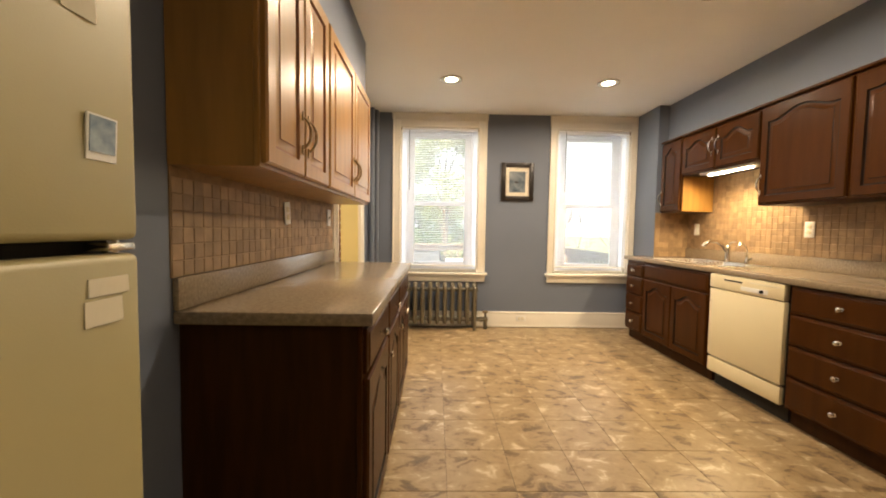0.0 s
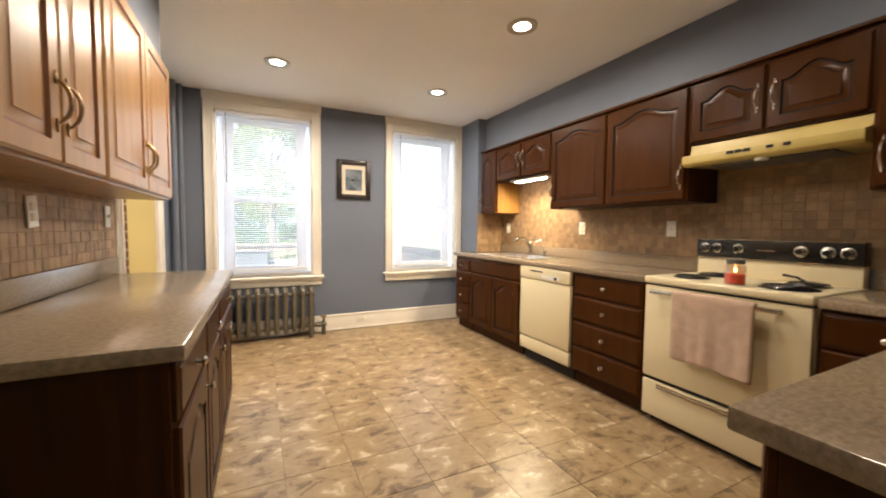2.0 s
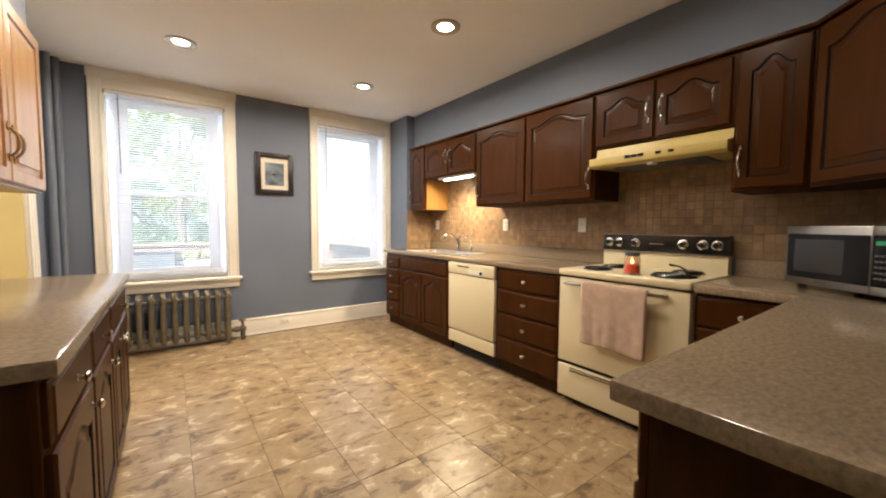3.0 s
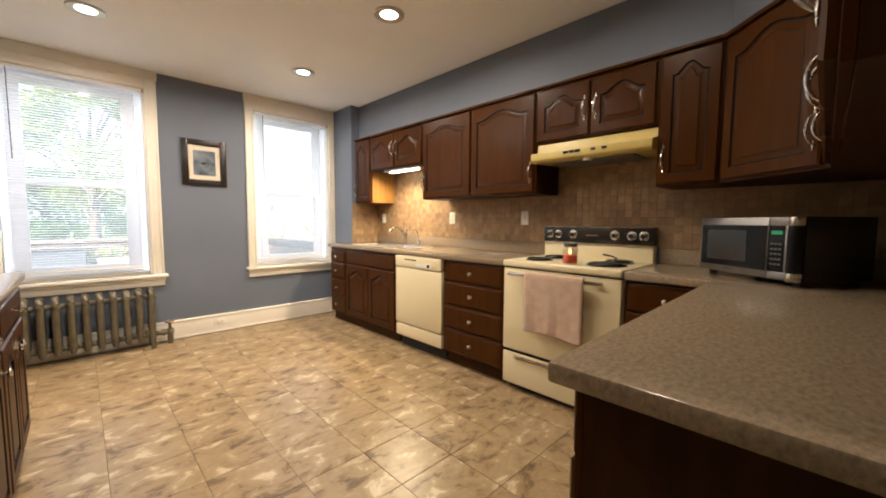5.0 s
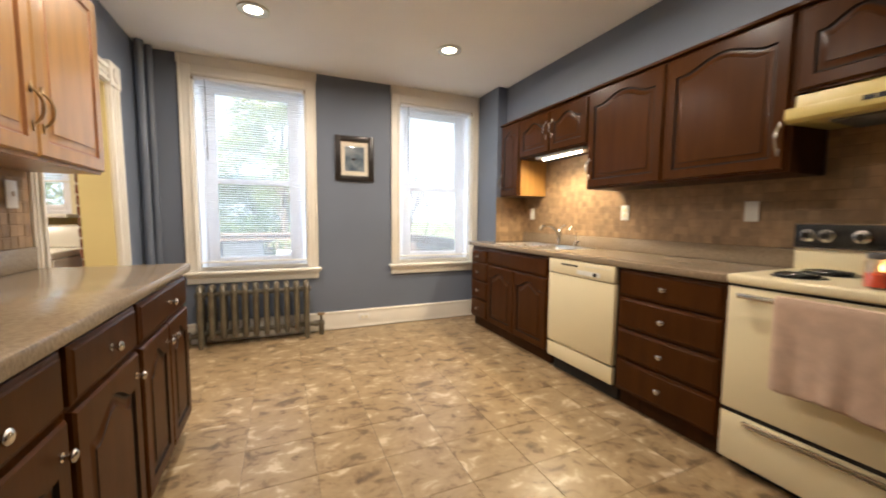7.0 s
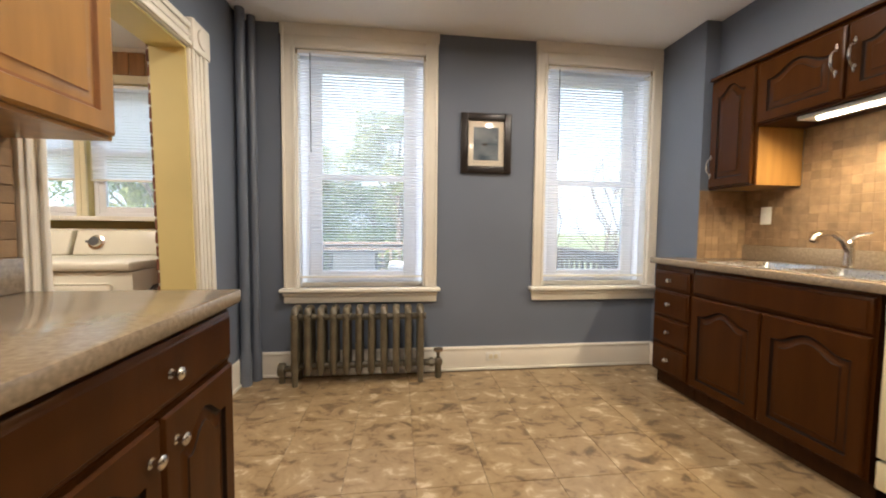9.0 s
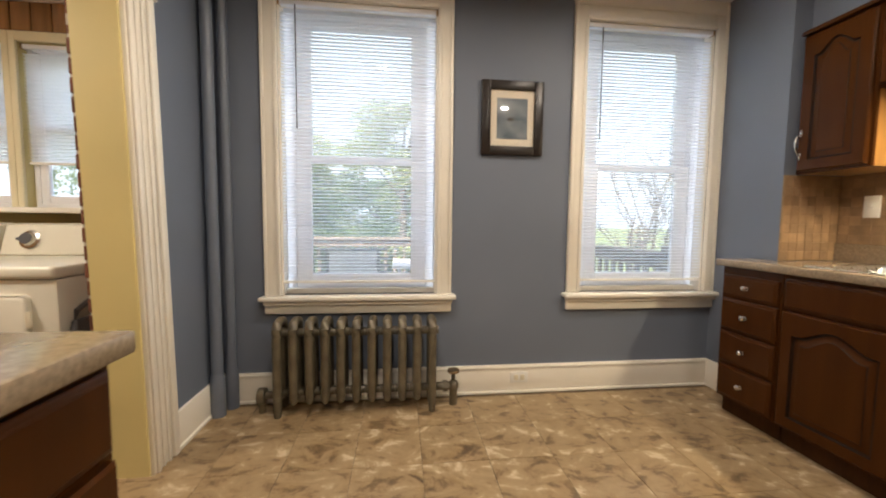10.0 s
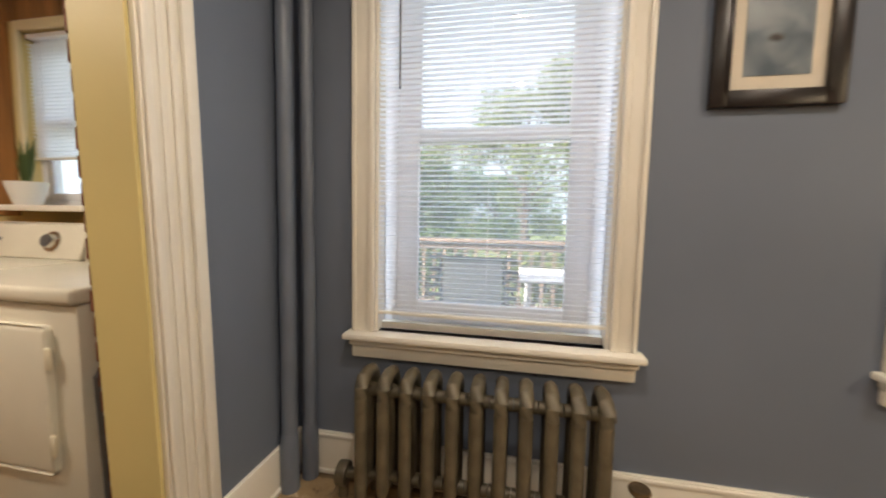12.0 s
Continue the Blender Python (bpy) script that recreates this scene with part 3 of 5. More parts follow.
BASE_H = CT - 0.04
G = "dark base cabinets"
cabinet("base_cabinet", "narrow dark cherry four-drawer base cabinet beside the window", 0.345, BASE_H, 0.57, drawers(0.345, (0.185, 0.18, 0.18, 0.125)), right_run(4.47, XF, 0), M_DARK, M_DARKB, "knob", 0.10, G)
sw = 0.92
cabinet("base_cabinet", "dark cherry sink base cabinet with two arched doors", sw, BASE_H, 0.57,
        [("panel", 0.012, 0.70, sw - 0.024, 0.145, None, None), ("arch", 0.012, 0.115, sw / 2 - 0.016, 0.57, None, None), ("arch", sw / 2 + 0.004, 0.115, sw / 2 - 0.016, 0.57, None, None)],
        right_run(4.12, XF, 0), M_DARK, M_DARKB, "knob", 0.10, G)
cabinet("base_cabinet", "dark cherry four-drawer base cabinet next to the range", 0.605, BASE_H, 0.57, drawers(0.605, (0.185, 0.18, 0.18, 0.155)), right_run(2.54, XF, 0), M_DARK, M_DARKB, "knob", 0.10, G)
cabinet("base_cabinet", "dark cherry base cabinet with one drawer in the inner corner", 0.40, BASE_H, 0.57,
        [("drawer", 0.012, 0.70, 0.376, 0.145, 0.19, 0.07), ("arch", 0.012, 0.115, 0.376, 0.57, None, None)], right_run(1.122, XF, 0), M_DARK, M_DARKB, "knob", 0.10, G)
# peninsula unit, its fronts towards the window wall
pw = 1.44
cabinet("base_cabinet", "dark cherry peninsula base cabinet with a plain end panel", pw, BASE_H, 0.60,
        [("drawer", 0.03 + k * 0.47, 0.70, 0.45, 0.145, 0.225, 0.07) for k in range(3)] + [("arch", 0.03 + k * 0.47, 0.115, 0.45, 0.57, None, None) for k in range(3)],
        pose(0.985 + pw, 0.70, 0, 0, 0, 180), M_DARK, M_DARKB, "knob", 0.10, G)

UB, UT = 1.38, 2.125
G = "dark wall cabinets"
cabinet("wall_cabinet", "narrow dark cherry wall cabinet with an arched door beside the window", 0.33, UT - UB, 0.325,
        [("arch", 0.012, 0.012, 0.306, UT - UB - 0.045, 0.02, 0.14)], right_run(4.33, XU, UB), M_DARK, M_OAK, "bail", 0, G, True)
cabinet("wall_cabinet", "short dark cherry wall cabinet with two arched doors above the sink", 0.888, UT - 1.725, 0.325,
        [("arch", 0.012, 0.012, 0.425, 0.345, 0.395, 0.19), ("arch", 0.452, 0.012, 0.425, 0.345, 0.03, 0.19)], right_run(3.999, XU, 1.725), M_DARK, M_DARKB, "bail", 0, G, True)
cabinet("wall_cabinet", "wide dark cherry wall cabinet with two large arched doors", 1.244, UT - UB, 0.325,
        [("arch", 0.012, 0.012, 0.598, UT - UB - 0.045, 0.02, 0.14), ("arch", 0.632, 0.012, 0.598, UT - UB - 0.045, 0.575, 0.14)], right_run(3.11, XU, UB), M_DARK, M_DARKB, "bail", 0, G, True)
cabinet("wall_cabinet", "short dark cherry wall cabinet with two arched doors above the hood", 0.79, UT - 1.725, 0.325,
        [("arch", 0.012, 0.012, 0.375, 0.345, 0.345, 0.17), ("arch", 0.402, 0.012, 0.375, 0.345, 0.03, 0.17)], right_run(1.865, XU, 1.725), M_DARK, M_DARKB, "bail", 0, G, True)
cabinet("wall_cabinet", "narrow dark cherry wall cabinet with an arched door beside the hood", 0.30, UT - UB, 0.325,
        [("arch", 0.012, 0.012, 0.276, UT - UB - 0.045, 0.025, 0.14)], right_run(1.074, XU, UB), M_DARK, M_DARKB, "bail", 0, G, True)
# corner unit with a diagonal door
cor = thing("wall_cabinet", "dark cherry corner wall cabinet with a diagonal arched door", "cabinet", group=G)
bm = bmesh.new()
vs = [(2.69, 0.772), (2.293, 0.375), (2.293, YB + 0.002), (XR - 0.002, YB + 0.002), (XR - 0.002, 0.772)]
lo = [bm.verts.new((x, y, UB)) for x, y in vs]
hi = [bm.verts.new((x, y, UT)) for x, y in vs]
bm.faces.new(lo), bm.faces.new(hi)
for i in range(5):
    bm.faces.new((lo[i], lo[(i + 1) % 5], hi[(i + 1) % 5], hi[i]))
part("body", bm, M_DARKB, cor)
dw_ = math.hypot(0.397, 0.397)
f = part("door", door_panel(dw_ - 0.05, UT - UB - 0.045, 0.055), M_DARK, cor)
f.data.materials.append(M_GLAZE)
f.matrix_world = pose(2.69, 0.772, UB + 0.012, 0, 0, -135) @ pose(0.025, -0.001, 0)
part("handle", bail(dw_ - 0.075, 0.14), M_CHROME, f, "curved metal pull")
m_ = part("top_moulding", boxed(0, -0.026, 0, dw_, 0, 0.022, 0.006), M_DARK, cor)
m_.matrix_world = pose(2.69, 0.772, UT - 0.022, 0, 0, -135)
for k in range(2):
    cabinet("wall_cabinet", "dark cherry wall cabinet above the peninsula", 0.64, UT - UB, 0.325,
            [("arch", 0.012, 0.012, 0.304, UT - UB - 0.045, 0.03, 0.14), ("arch", 0.324, 0.012, 0.304, UT - UB - 0.045, 0.274, 0.14)],
            pose(2.292 - 0.641 * k, 0.375, UB, 0, 0, 180), M_DARK, M_DARKB, "bail", 0, G, True)


# left run: fronts face +x
def slab(xs, ys, missing, z0, z1, bevel=0.007):
    """A worktop from a grid of cells, some left out, with rounded edges."""
    bm = bmesh.new()
    vt = {}

    def v(i, j, k):
        if (i, j, k) not in vt:
            vt[i, j, k] = bm.verts.new((xs[i], ys[j], (z0, z1)[k]))
        return vt[i, j, k]

    cells = {(i, j) for i in range(len(xs) - 1) for j in range(len(ys) - 1)} - set(missing)
    for i, j in cells:
        for k in (0, 1):
            bm.faces.new((v(i, j, k), v(i + 1, j, k), v(i + 1, j + 1, k), v(i, j + 1, k)))
        for (a, b), n in ((((i, j), (i + 1, j)), (i, j - 1)), (((i + 1, j), (i + 1, j + 1)), (i + 1, j)), (((i + 1, j + 1), (i, j + 1)), (i, j + 1)), (((i, j + 1), (i, j)), (i - 1, j))):
            if n not in cells:
                bm.faces.new((v(*a, 0), v(*b, 0), v(*b, 1), v(*a, 1)))
    bmesh.ops.recalc_face_normals(bm, faces=bm.faces)
    sharp = [e for e in bm.edges if len(e.link_faces) == 2 and e.calc_face_angle() > 1.0]
    bmesh.ops.bevel(bm, geom=sharp, offset=bevel, segments=2, affect="EDGES", profile=0.5)
    return bm


def left_run(y0, x, z):
    return pose(x, y0, z, 0, 0, 90)


XFL = 0.045
G = "dark base cabinets"
for y0, w_ in ((1.49, 0.512), (2.004, 0.464)):
    hw = w_ - 0.03
    cabinet("base_cabinet", "dark cherry base cabinet with one drawer and an arched door", w_, BASE_H, XFL - XL - 0.002,
            [("drawer", 0.015, 0.70, hw, 0.145, hw / 2, 0.072), ("arch", 0.015, 0.115, hw, 0.57, hw - 0.04, 0.50)], left_run(y0, XFL, 0), M_DARK, M_DARKB, "knob", 0.10, G)
cabinet("base_cabinet", "dark cherry base cabinet with one wide drawer over two arched doors", 0.718, BASE_H, XFL - XL - 0.002,
        [("drawer", 0.015, 0.70, 0.688, 0.145, 0.375, 0.072), ("arch", 0.015, 0.115, 0.340, 0.57, 0.30, 0.50), ("arch", 0.363, 0.115, 0.340, 0.57, 0.04, 0.50)],
        left_run(2.470, XFL, 0), M_DARK, M_DARKB, "knob", 0.10, G)
G = "honey wall cabinets"
cabinet("wall_cabinet", "honey maple wall cabinet with two raised-panel doors", 0.655, UT - 1.34, 0.268,
        [("square", 0.012, 0.012, 0.312, UT - 1.34 - 0.03, 0.285, 0.16), ("square", 0.331, 0.012, 0.312, UT - 1.34 - 0.03, 0.027, 0.16)], left_run(1.452, -0.25, 1.34), M_OAK, M_OAK, "bail", 0, G)
cabinet("wall_cabinet", "wide honey maple wall cabinet with two raised-panel doors", 1.07, UT - 1.34, 0.268,
        [("square", 0.012, 0.012, 0.519, UT - 1.34 - 0.03, 0.492, 0.16), ("square", 0.539, 0.012, 0.519, UT - 1.34 - 0.03, 0.027, 0.16)], left_run(2.109, -0.25, 1.34), M_OAK, M_OAK, "bail", 0, G)

# ---- worktops ----
SX0, SX1, SY0, SY1 = 2.50, 2.94, 3.27, 4.07
wt = thing("worktop", "grey-brown speckled laminate worktop along the sink wall", "worktop", group="worktops")
bm = slab((XF - 0.035, SX0, 2.648, SX1, XR - 0.001), (1.927, SY0, SY1, 4.355, 4.495), ((1, 1), (2, 1), (2, 3), (3, 3)), CT - 0.04, CT)
part("top", bm, M_LAMI, wt)
part("upstand", boxed(XR - 0.022, 1.93, CT, XR - 0.002, 4.355, CT + 0.10, 0.004), M_LAMI, wt)
wt = thing("worktop", "grey-brown speckled laminate worktop of the peninsula", "worktop", group="worktops")
bm = slab((0.93, 2.395, XR - 0.001), (YB + 0.002, 0.735, 1.123), ((0, 1),), CT - 0.042, CT)
part("top", bm, M_LAMI, wt)
part("upstand", boxed(XR - 0.022, YB + 0.022, CT, XR - 0.002, 1.12, CT + 0.10, 0.004), M_LAMI, wt)
part("upstand", boxed(0.965, YB + 0.002, CT, XR - 0.023, YB + 0.022, CT + 0.10, 0.004), M_LAMI, wt)
wt = thing("worktop", "grey-brown speckled laminate worktop under the honey cabinets", "worktop", group="worktops")
part("top", boxed(XL + 0.001, 1.462, CT - 0.042, 0.083, 3.205, CT, 0.008), M_LAMI, wt)
part("upstand", boxed(XL + 0.001, 1.464, CT, XL + 0.021, 3.19, CT + 0.10, 0.004), M_LAMI, wt)

# ---- dishwasher ----
dwm = thing("dishwasher", "almond built-in dishwasher between dark base cabinets", "dishwasher")
part("body", boxed(2.435, 2.547, 0.10, 2.98, 3.165, 0.862), M_RUBBER, dwm)
part("door", boxed(2.398, 2.550, 0.235, 2.434, 3.162, 0.752, 0.005), M_ALM, dwm)
cp = part("control_panel", boxed(2.392, 2.550, 0.757, 2.434, 3.162, 0.860, 0.008), M_ALM, dwm)
part("handle_slot", boxed(2.3905, 2.86, 0.822, 2.394, 3.02, 0.834, 0.001, seg=1), M_RUBBER, cp, "dark recessed latch slot")
part("vent_strip", boxed(2.3905, 2.58, 0.832, 2.394, 2.80, 0.842, 0.001, seg=1), M_PAPER, cp)
part("button_strip", boxed(2.3902, 2.66, 0.775, 2.394, 2.87, 0.805, 0.001, seg=1), M_WHITE, cp, "pale strip of selector buttons")
part("dial", cyl(bmesh.new(), (2.386, 2.70, 0.79), 0.012, 0.012, "X", 18, bevel=0.002), M_BLACK, cp, "small black dial")
part("lower_panel", boxed(2.402, 2.550, 0.112, 2.434, 3.162, 0.222, 0.004), M_ALM, dwm)
part("toe_kick", boxed(2.47, 2.552, 0.0, 2.50, 3.160, 0.10), M_RUBBER, dwm)

# ---- electric range ----
rg = thing("range", "almond electric range with coil burners and a towel on its door", "stove")
Y0, Y1 = 1.131, 1.923
part("body", boxed(2.436, Y0, 0.04, 3.00, Y1, 0.872, 0.003), M_ALM, rg)
part("plinth", boxed(2.47, Y0 + 0.02, 0.0, 2.98, Y1 - 0.02, 0.04), M_RUBBER, rg)
bm = boxed(2.388, Y0 - 0.002, 0.868, 3.00, Y1 + 0.002, 0.912, 0.012, seg=3)
ck = part("cooktop", bm, M_ALM, rg)
# solid dark strip that stands in for the shade under the cooktop
part("cooktop_gap", boxed(2.404, Y0 + 0.004, 0.857, 2.437, Y1 - 0.004, 0.8695), M_RUBBER, rg)
dr = part("oven_door", boxed(2.398, Y0 + 0.003, 0.292, 2.434, Y1 - 0.003, 0.858, 0.008), M_ALM, rg)
bm = boxed(2.350, Y0 + 0.09, 0.812, 2.366, Y1 - 0.06, 0.836, 0.006)
for yy in (Y0 + 0.12, Y1 - 0.09):
    box(bm, 2.364, yy - 0.015, 0.815, 2.400, yy + 0.015, 0.833, 0.004)
part("handle", bm, M_CHROME, dr, "chrome bar handle")
dr2 = part("drawer", boxed(2.400, Y0 + 0.003, 0.05, 2.434, Y1 - 0.003, 0.270, 0.008), M_ALM, rg)
bm = boxed(2.388, Y0 + 0.03, 0.236, 2.401, Y1 - 0.10, 0.243, 0.002)
box(bm, 2.388, Y0 + 0.03, 0.252, 2.401, Y1 - 0.10, 0.259, 0.002)
part("trim_strip", bm, M_CHROME, dr2, "chrome trim strip")
# likewise a dark strip as the shade between oven door and drawer
part("door_gap", boxed(2.412, Y0 + 0.006, 0.270, 2.436, Y1 - 0.006, 0.292), M_RUBBER, rg)
bg = part("backguard", boxed(2.925, Y0 + 0.005, 0.905, 3.00, Y1 - 0.005, 1.020, 0.006), M_ALM, rg)
pn = part("control_panel", boxed(2.915, Y0 + 0.003, 1.020, 3.00, Y1 - 0.003, 1.142, 0.006), M_BLACK, rg, "black control panel with chrome edge")
part("panel_edge", boxed(2.910, Y0 + 0.003, 1.136, 2.916, Y1 - 0.003, 1.142, 0.001, seg=1), M_CHROME, pn)
part("panel_edge", boxed(2.910, Y0 + 0.003, 1.020, 2.916, Y1 - 0.003, 1.025, 0.001, seg=1), M_CHROME, pn)
for ky in (1.865, 1.795, 1.675, 1.375, 1.265, 1.19):
    k = part("knob", lathe(bmesh.new(), [(0.030, 0), (0.030, 0.006), (0.024, 0.008), (0.020, 0.026), (0.012, 0.029), (0.0, 0.029)], n=24), M_CHROME, pn, "chrome ringed control knob")
    k.matrix_world = pose(2.914, ky, 1.082, 0, -90, 0)
    part("knob_face", lathe(bmesh.new(), [(0.017, 0.0265), (0.017, 0.0305), (0.0, 0.031)], n=20), M_BLACK, k)
bm = boxed(2.9125, 1.49, 1.075, 2.9155, 1.58, 1.081)
part("lettering_bar", bm, M_CHROME, pn, "thin bar of tiny lettering", smooth=False)


def coil(cx, cy, r):
    b = thing("burner", "black coil burner set in the cooktop", "burner", pose(cx, cy, 0.912), "coil burners")
    part("drip_pan", lathe(bmesh.new(), [(r + 0.018, 0.001), (r + 0.014, 0.004), (r + 0.004, 0.002), (0.0, 0.0012)], n=36), M_BLACK, b)
    pts = [(q / 60 * 0.92 * r * math.cos(q * 0.37) + 0.012 * math.cos(q * .37), q / 60 * 0.92 * r * math.sin(q * 0.37) + 0.012 * math.sin(q * .37), 0.010) for q in range(61)]
    part("coil", tube(bmesh.new(), pts, 0.0052, 6), M_BLACK, b)


for cx, cy, r in ((2.56, 1.74, 0.075), (2.80, 1.73, 0.09), (2.57, 1.29, 0.10), (2.80, 1.30, 0.075)):
    coil(cx, cy, r)
# spoon rest and utensils behind on the cooktop
sr = thing("spatula", "black cooking spatula lying across a burner", "utensil", pose(2.74, 1.26, 0.931, 0, 0, 55))
bm = boxed(-0.06, -0.035, 0.0, 0.05, 0.035, 0.006, 0.003)
part("blade", bm, M_BLACK, sr)
part("grip", tube(bmesh.new(), [(0.05, 0, 0.004), (0.10, 0, 0.018), (0.20, 0, 0.020)], [0.006, 0.006, 0.008], 8), M_BLACK, sr)

# candle in a jar
cd = thing("candle_jar", "red candle burning in a glass jar on the range", "candle", pose(2.475, 1.475, 0.9125))
p = part("jar", lathe(bmesh.new(), [(0.0, 0.002), (0.040, 0.0), (0.046, 0.006), (0.046, 0.095), (0.038, 0.108), (0.038, 0.128), (0.035, 0.128), (0.035, 0.108), (0.043, 0.094), (0.043, 0.008), (0.0, 0.006)], n=28), M_JAR, cd)
p.visible_shadow = False
part("wax", lathe(bmesh.new(), [(0.0, 0.0085), (0.042, 0.0085), (0.042, 0.055), (0.038, 0.052), (0.0, 0.051)], n=28), M_WAX, cd, "red wax")
part("lid_band", lathe(bmesh.new(), [(0.0395, 0.108), (0.0405, 0.110), (0.0405, 0.127), (0.0395, 0.129)], n=28), M_GREY, cd)
part("wick", tube(bmesh.new(), [(0, 0, 0.050), (0.001, 0, 0.062)], 0.0012, 6), M_BLACK, cd)
part("flame", lathe(bmesh.new(), [(0.0, 0.062), (0.005, 0.068), (0.006, 0.074), (0.003, 0.086), (0.0, 0.094)], n=12), M_FLAME, cd)
lamp("candle_lamp", "POINT", pose(2.475, 1.475, 0.982), 0.6, (1.0, 0.45, 0.15))

# towel over the bar
bm = bmesh.new()
tw = thing("towel", "dusty pink terry towel hanging over the oven handle", "towel")
ny, nz = 26, 34
grid = []
for i in range(ny + 1):
    s = i / ny
    row = []
    for j in range(nz + 1):
        v = j / nz
        y = 1.325 + 0.395 * s
        if v < 0.12:
            a = v / 0.12 * math.pi
            x, z = 2.358 + 0.017 * math.cos(a), 0.834 + 0.017 * math.sin(a)
        else:
            u = (v - 0.12) / 0.88
            x = 2.340 - 0.006 * math.sin(s * 13 + 1.0) * u - 0.010 * u - 0.004 * math.sin(s * 29) * u
            z = 0.834 - u * (0.372 - 0.012 * s + 0.006 * math.sin(s * 9))
            y += 0.012 * u * math.sin(s * 6 - 0.8) 
        row.append(bm.verts.new((x, y, z)))
    grid.append(row)
for i in range(ny):
    for j in range(nz):
        bm.faces.new((grid[i][j], grid[i + 1][j], grid[i + 1][j + 1], grid[i][j + 1]))
t_ = part("cloth", bm, M_TOWEL, tw)
so = t_.modifiers.new("thick", "SOLIDIFY")
so.thickness = 0.007

# ---- range hood ----
hd = thing("range_hood", "harvest yellow range hood under the short cabinet", "range hood")
bm = bmesh.new()
prof = [(2.61, 1.600), (2.61, 1.648), (2.70, 1.664), (2.70, 1.722), (XR - 0.004, 1.722), (XR - 0.004, 1.60), (2.63, 1.585)]
a_ = [bm.verts.new((x, 1.078, z)) for x, z in prof]
b_ = [bm.verts.new((x, 1.862, z)) for x, z in prof]
bm.faces.new(a_), bm.faces.new(b_)
for i in range(7):
    bm.faces.new((a_[i], a_[(i + 1) % 7], b_[(i + 1) % 7], b_[i]))
bmesh.ops.bevel(bm, geom=list(bm.edges), offset=0.004, segments=2, affect="EDGES", profile=0.5)
part("canopy", bm, M_HOOD, hd)
part("filter", boxed(2.70, 1.20, 1.578, 2.95, 1.74, 1.589, 0.003), M_GREY, hd)
for k, (ya, yb) in enumerate(((1.50, 1.535), (1.54, 1.575), (1.58, 1.615))):
    part("vent_slot", boxed(2.6075, ya, 1.622, 2.6105, yb, 1.640), M_BLACK, hd, smooth=False)
for ya in (1.33, 1.40):
    part("switch", boxed(2.606, ya, 1.622, 2.6105, ya + 0.03, 1.638, 0.001, seg=1), M_BLACK, hd)
part("light_bulb", cyl(bmesh.new(), (2.66, 1.47, 1.580), 0.03, 0.02, "Z", 18, bevel=0.004), M_WHITE, hd)

# ---- microwave, set askew in the corner ----
mw = thing("microwave", "stainless steel and black microwave set askew in the corner", "microwave", pose(2.70, 0.835, CT + 0.012, 0, 0, -126.5))
MWW, MWH, MWD = 0.50, 0.285, 0.36
part("body", boxed(0, 0.012, 0.012, MWW, MWD, MWH, 0.006), M_BLACK, mw)
for fx in (0.04, MWW - 0.04):
    for fy in (0.04, MWD - 0.04):
        part("foot", cyl(bmesh.new(), (fx, fy, 0.0), 0.018, 0.024, "Z", 14), M_RUBBER, mw)
fd = part("door", boxed(0.0, -0.012, 0.014, 0.365, 0.012, MWH - 0.002, 0.005), M_STEEL2, mw, "stainless steel door")
part("door_glass", boxed(0.014, -0.0145, 0.046, 0.360, -0.0115, 0.246, 0.002, seg=1), M_MWGL, fd, "black glass window")
kp = part("keypad", boxed(0.367, -0.012, 0.046, 0.438, 0.012, 0.246, 0.003), M_MWGL, mw)
part("window_mesh", boxed(0.05, -0.0152, 0.075, 0.265, -0.0146, 0.222), M_BLACK, fd, "dark perforated window screen", smooth=False)
part("display", boxed(0.378, -0.0135, 0.208, 0.425, -0.0115, 0.224), M_LED, kp, "green clock display", smooth=False)
for r in range(5):
    for c in range(3):
        part("key", boxed(0.378 + c * 0.017, -0.0135, 0.075 + r * 0.022, 0.390 + c * 0.017, -0.0115, 0.083 + r * 0.022), M_GREY, kp, smooth=False)
for z0, z1 in ((0.014, 0.046), (0.246, MWH - 0.002)):
    part("panel_band", boxed(0.367, -0.012, z0, 0.446, 0.012, z1, 0.003), M_STEEL2, mw)
part("edge_strip", boxed(0.438, -0.014, 0.046, 0.447, 0.012, 0.246, 0.002), M_STEEL2, mw)
hp = part("handle", cyl(bmesh.new(), (0.474, -0.004, 0.146), 0.026, 0.20, "Z", 24), M_MWGL, mw, "rounded black pillar handle")
for z in (0.030, 0.265):
    part("handle_cap", cyl(bmesh.new(), (0.474, -0.004, z), 0.0275, 0.036, "Z", 24, bevel=0.003), M_CHROME, hp, "chrome cap")
part("logo_bar", boxed(0.15, -0.0135, 0.030, 0.20, -0.0118, 0.036), M_GREY, fd, smooth=False)

# ---- sink and taps ----
sk = thing("sink", "stainless steel double-bowl sink set in the worktop", "sink")
YM = (SY0 + SY1) / 2
for y0, y1 in ((SY0 + 0.015, YM - 0.015), (YM + 0.015, SY1 - 0.015)):
    bm = bmesh.new()
    rings = []
    for ins, z in ((-0.012, CT + 0.004), (0.0, CT + 0.002), (0.012, CT - 0.02), (0.02, CT - 0.15), (0.05, CT - 0.165)):
        rings.append([bm.verts.new(v) for v in ((SX0 + 0.015 + ins, y0 + ins, z), (SX1 - 0.06 - ins, y0 + ins, z), (SX1 - 0.06 - ins, y1 - ins, z), (SX0 + 0.015 + ins, y1 - ins, z))])
    for q, w in zip(rings, rings[1:]):
        for i in range(4):
            bm.faces.new((q[i], q[(i + 1) % 4], w[(i + 1) % 4], w[i]))
    bm.faces.new(rings[-1])
    part("bowl", bm, M_STEEL, sk)
bm = bmesh.new()
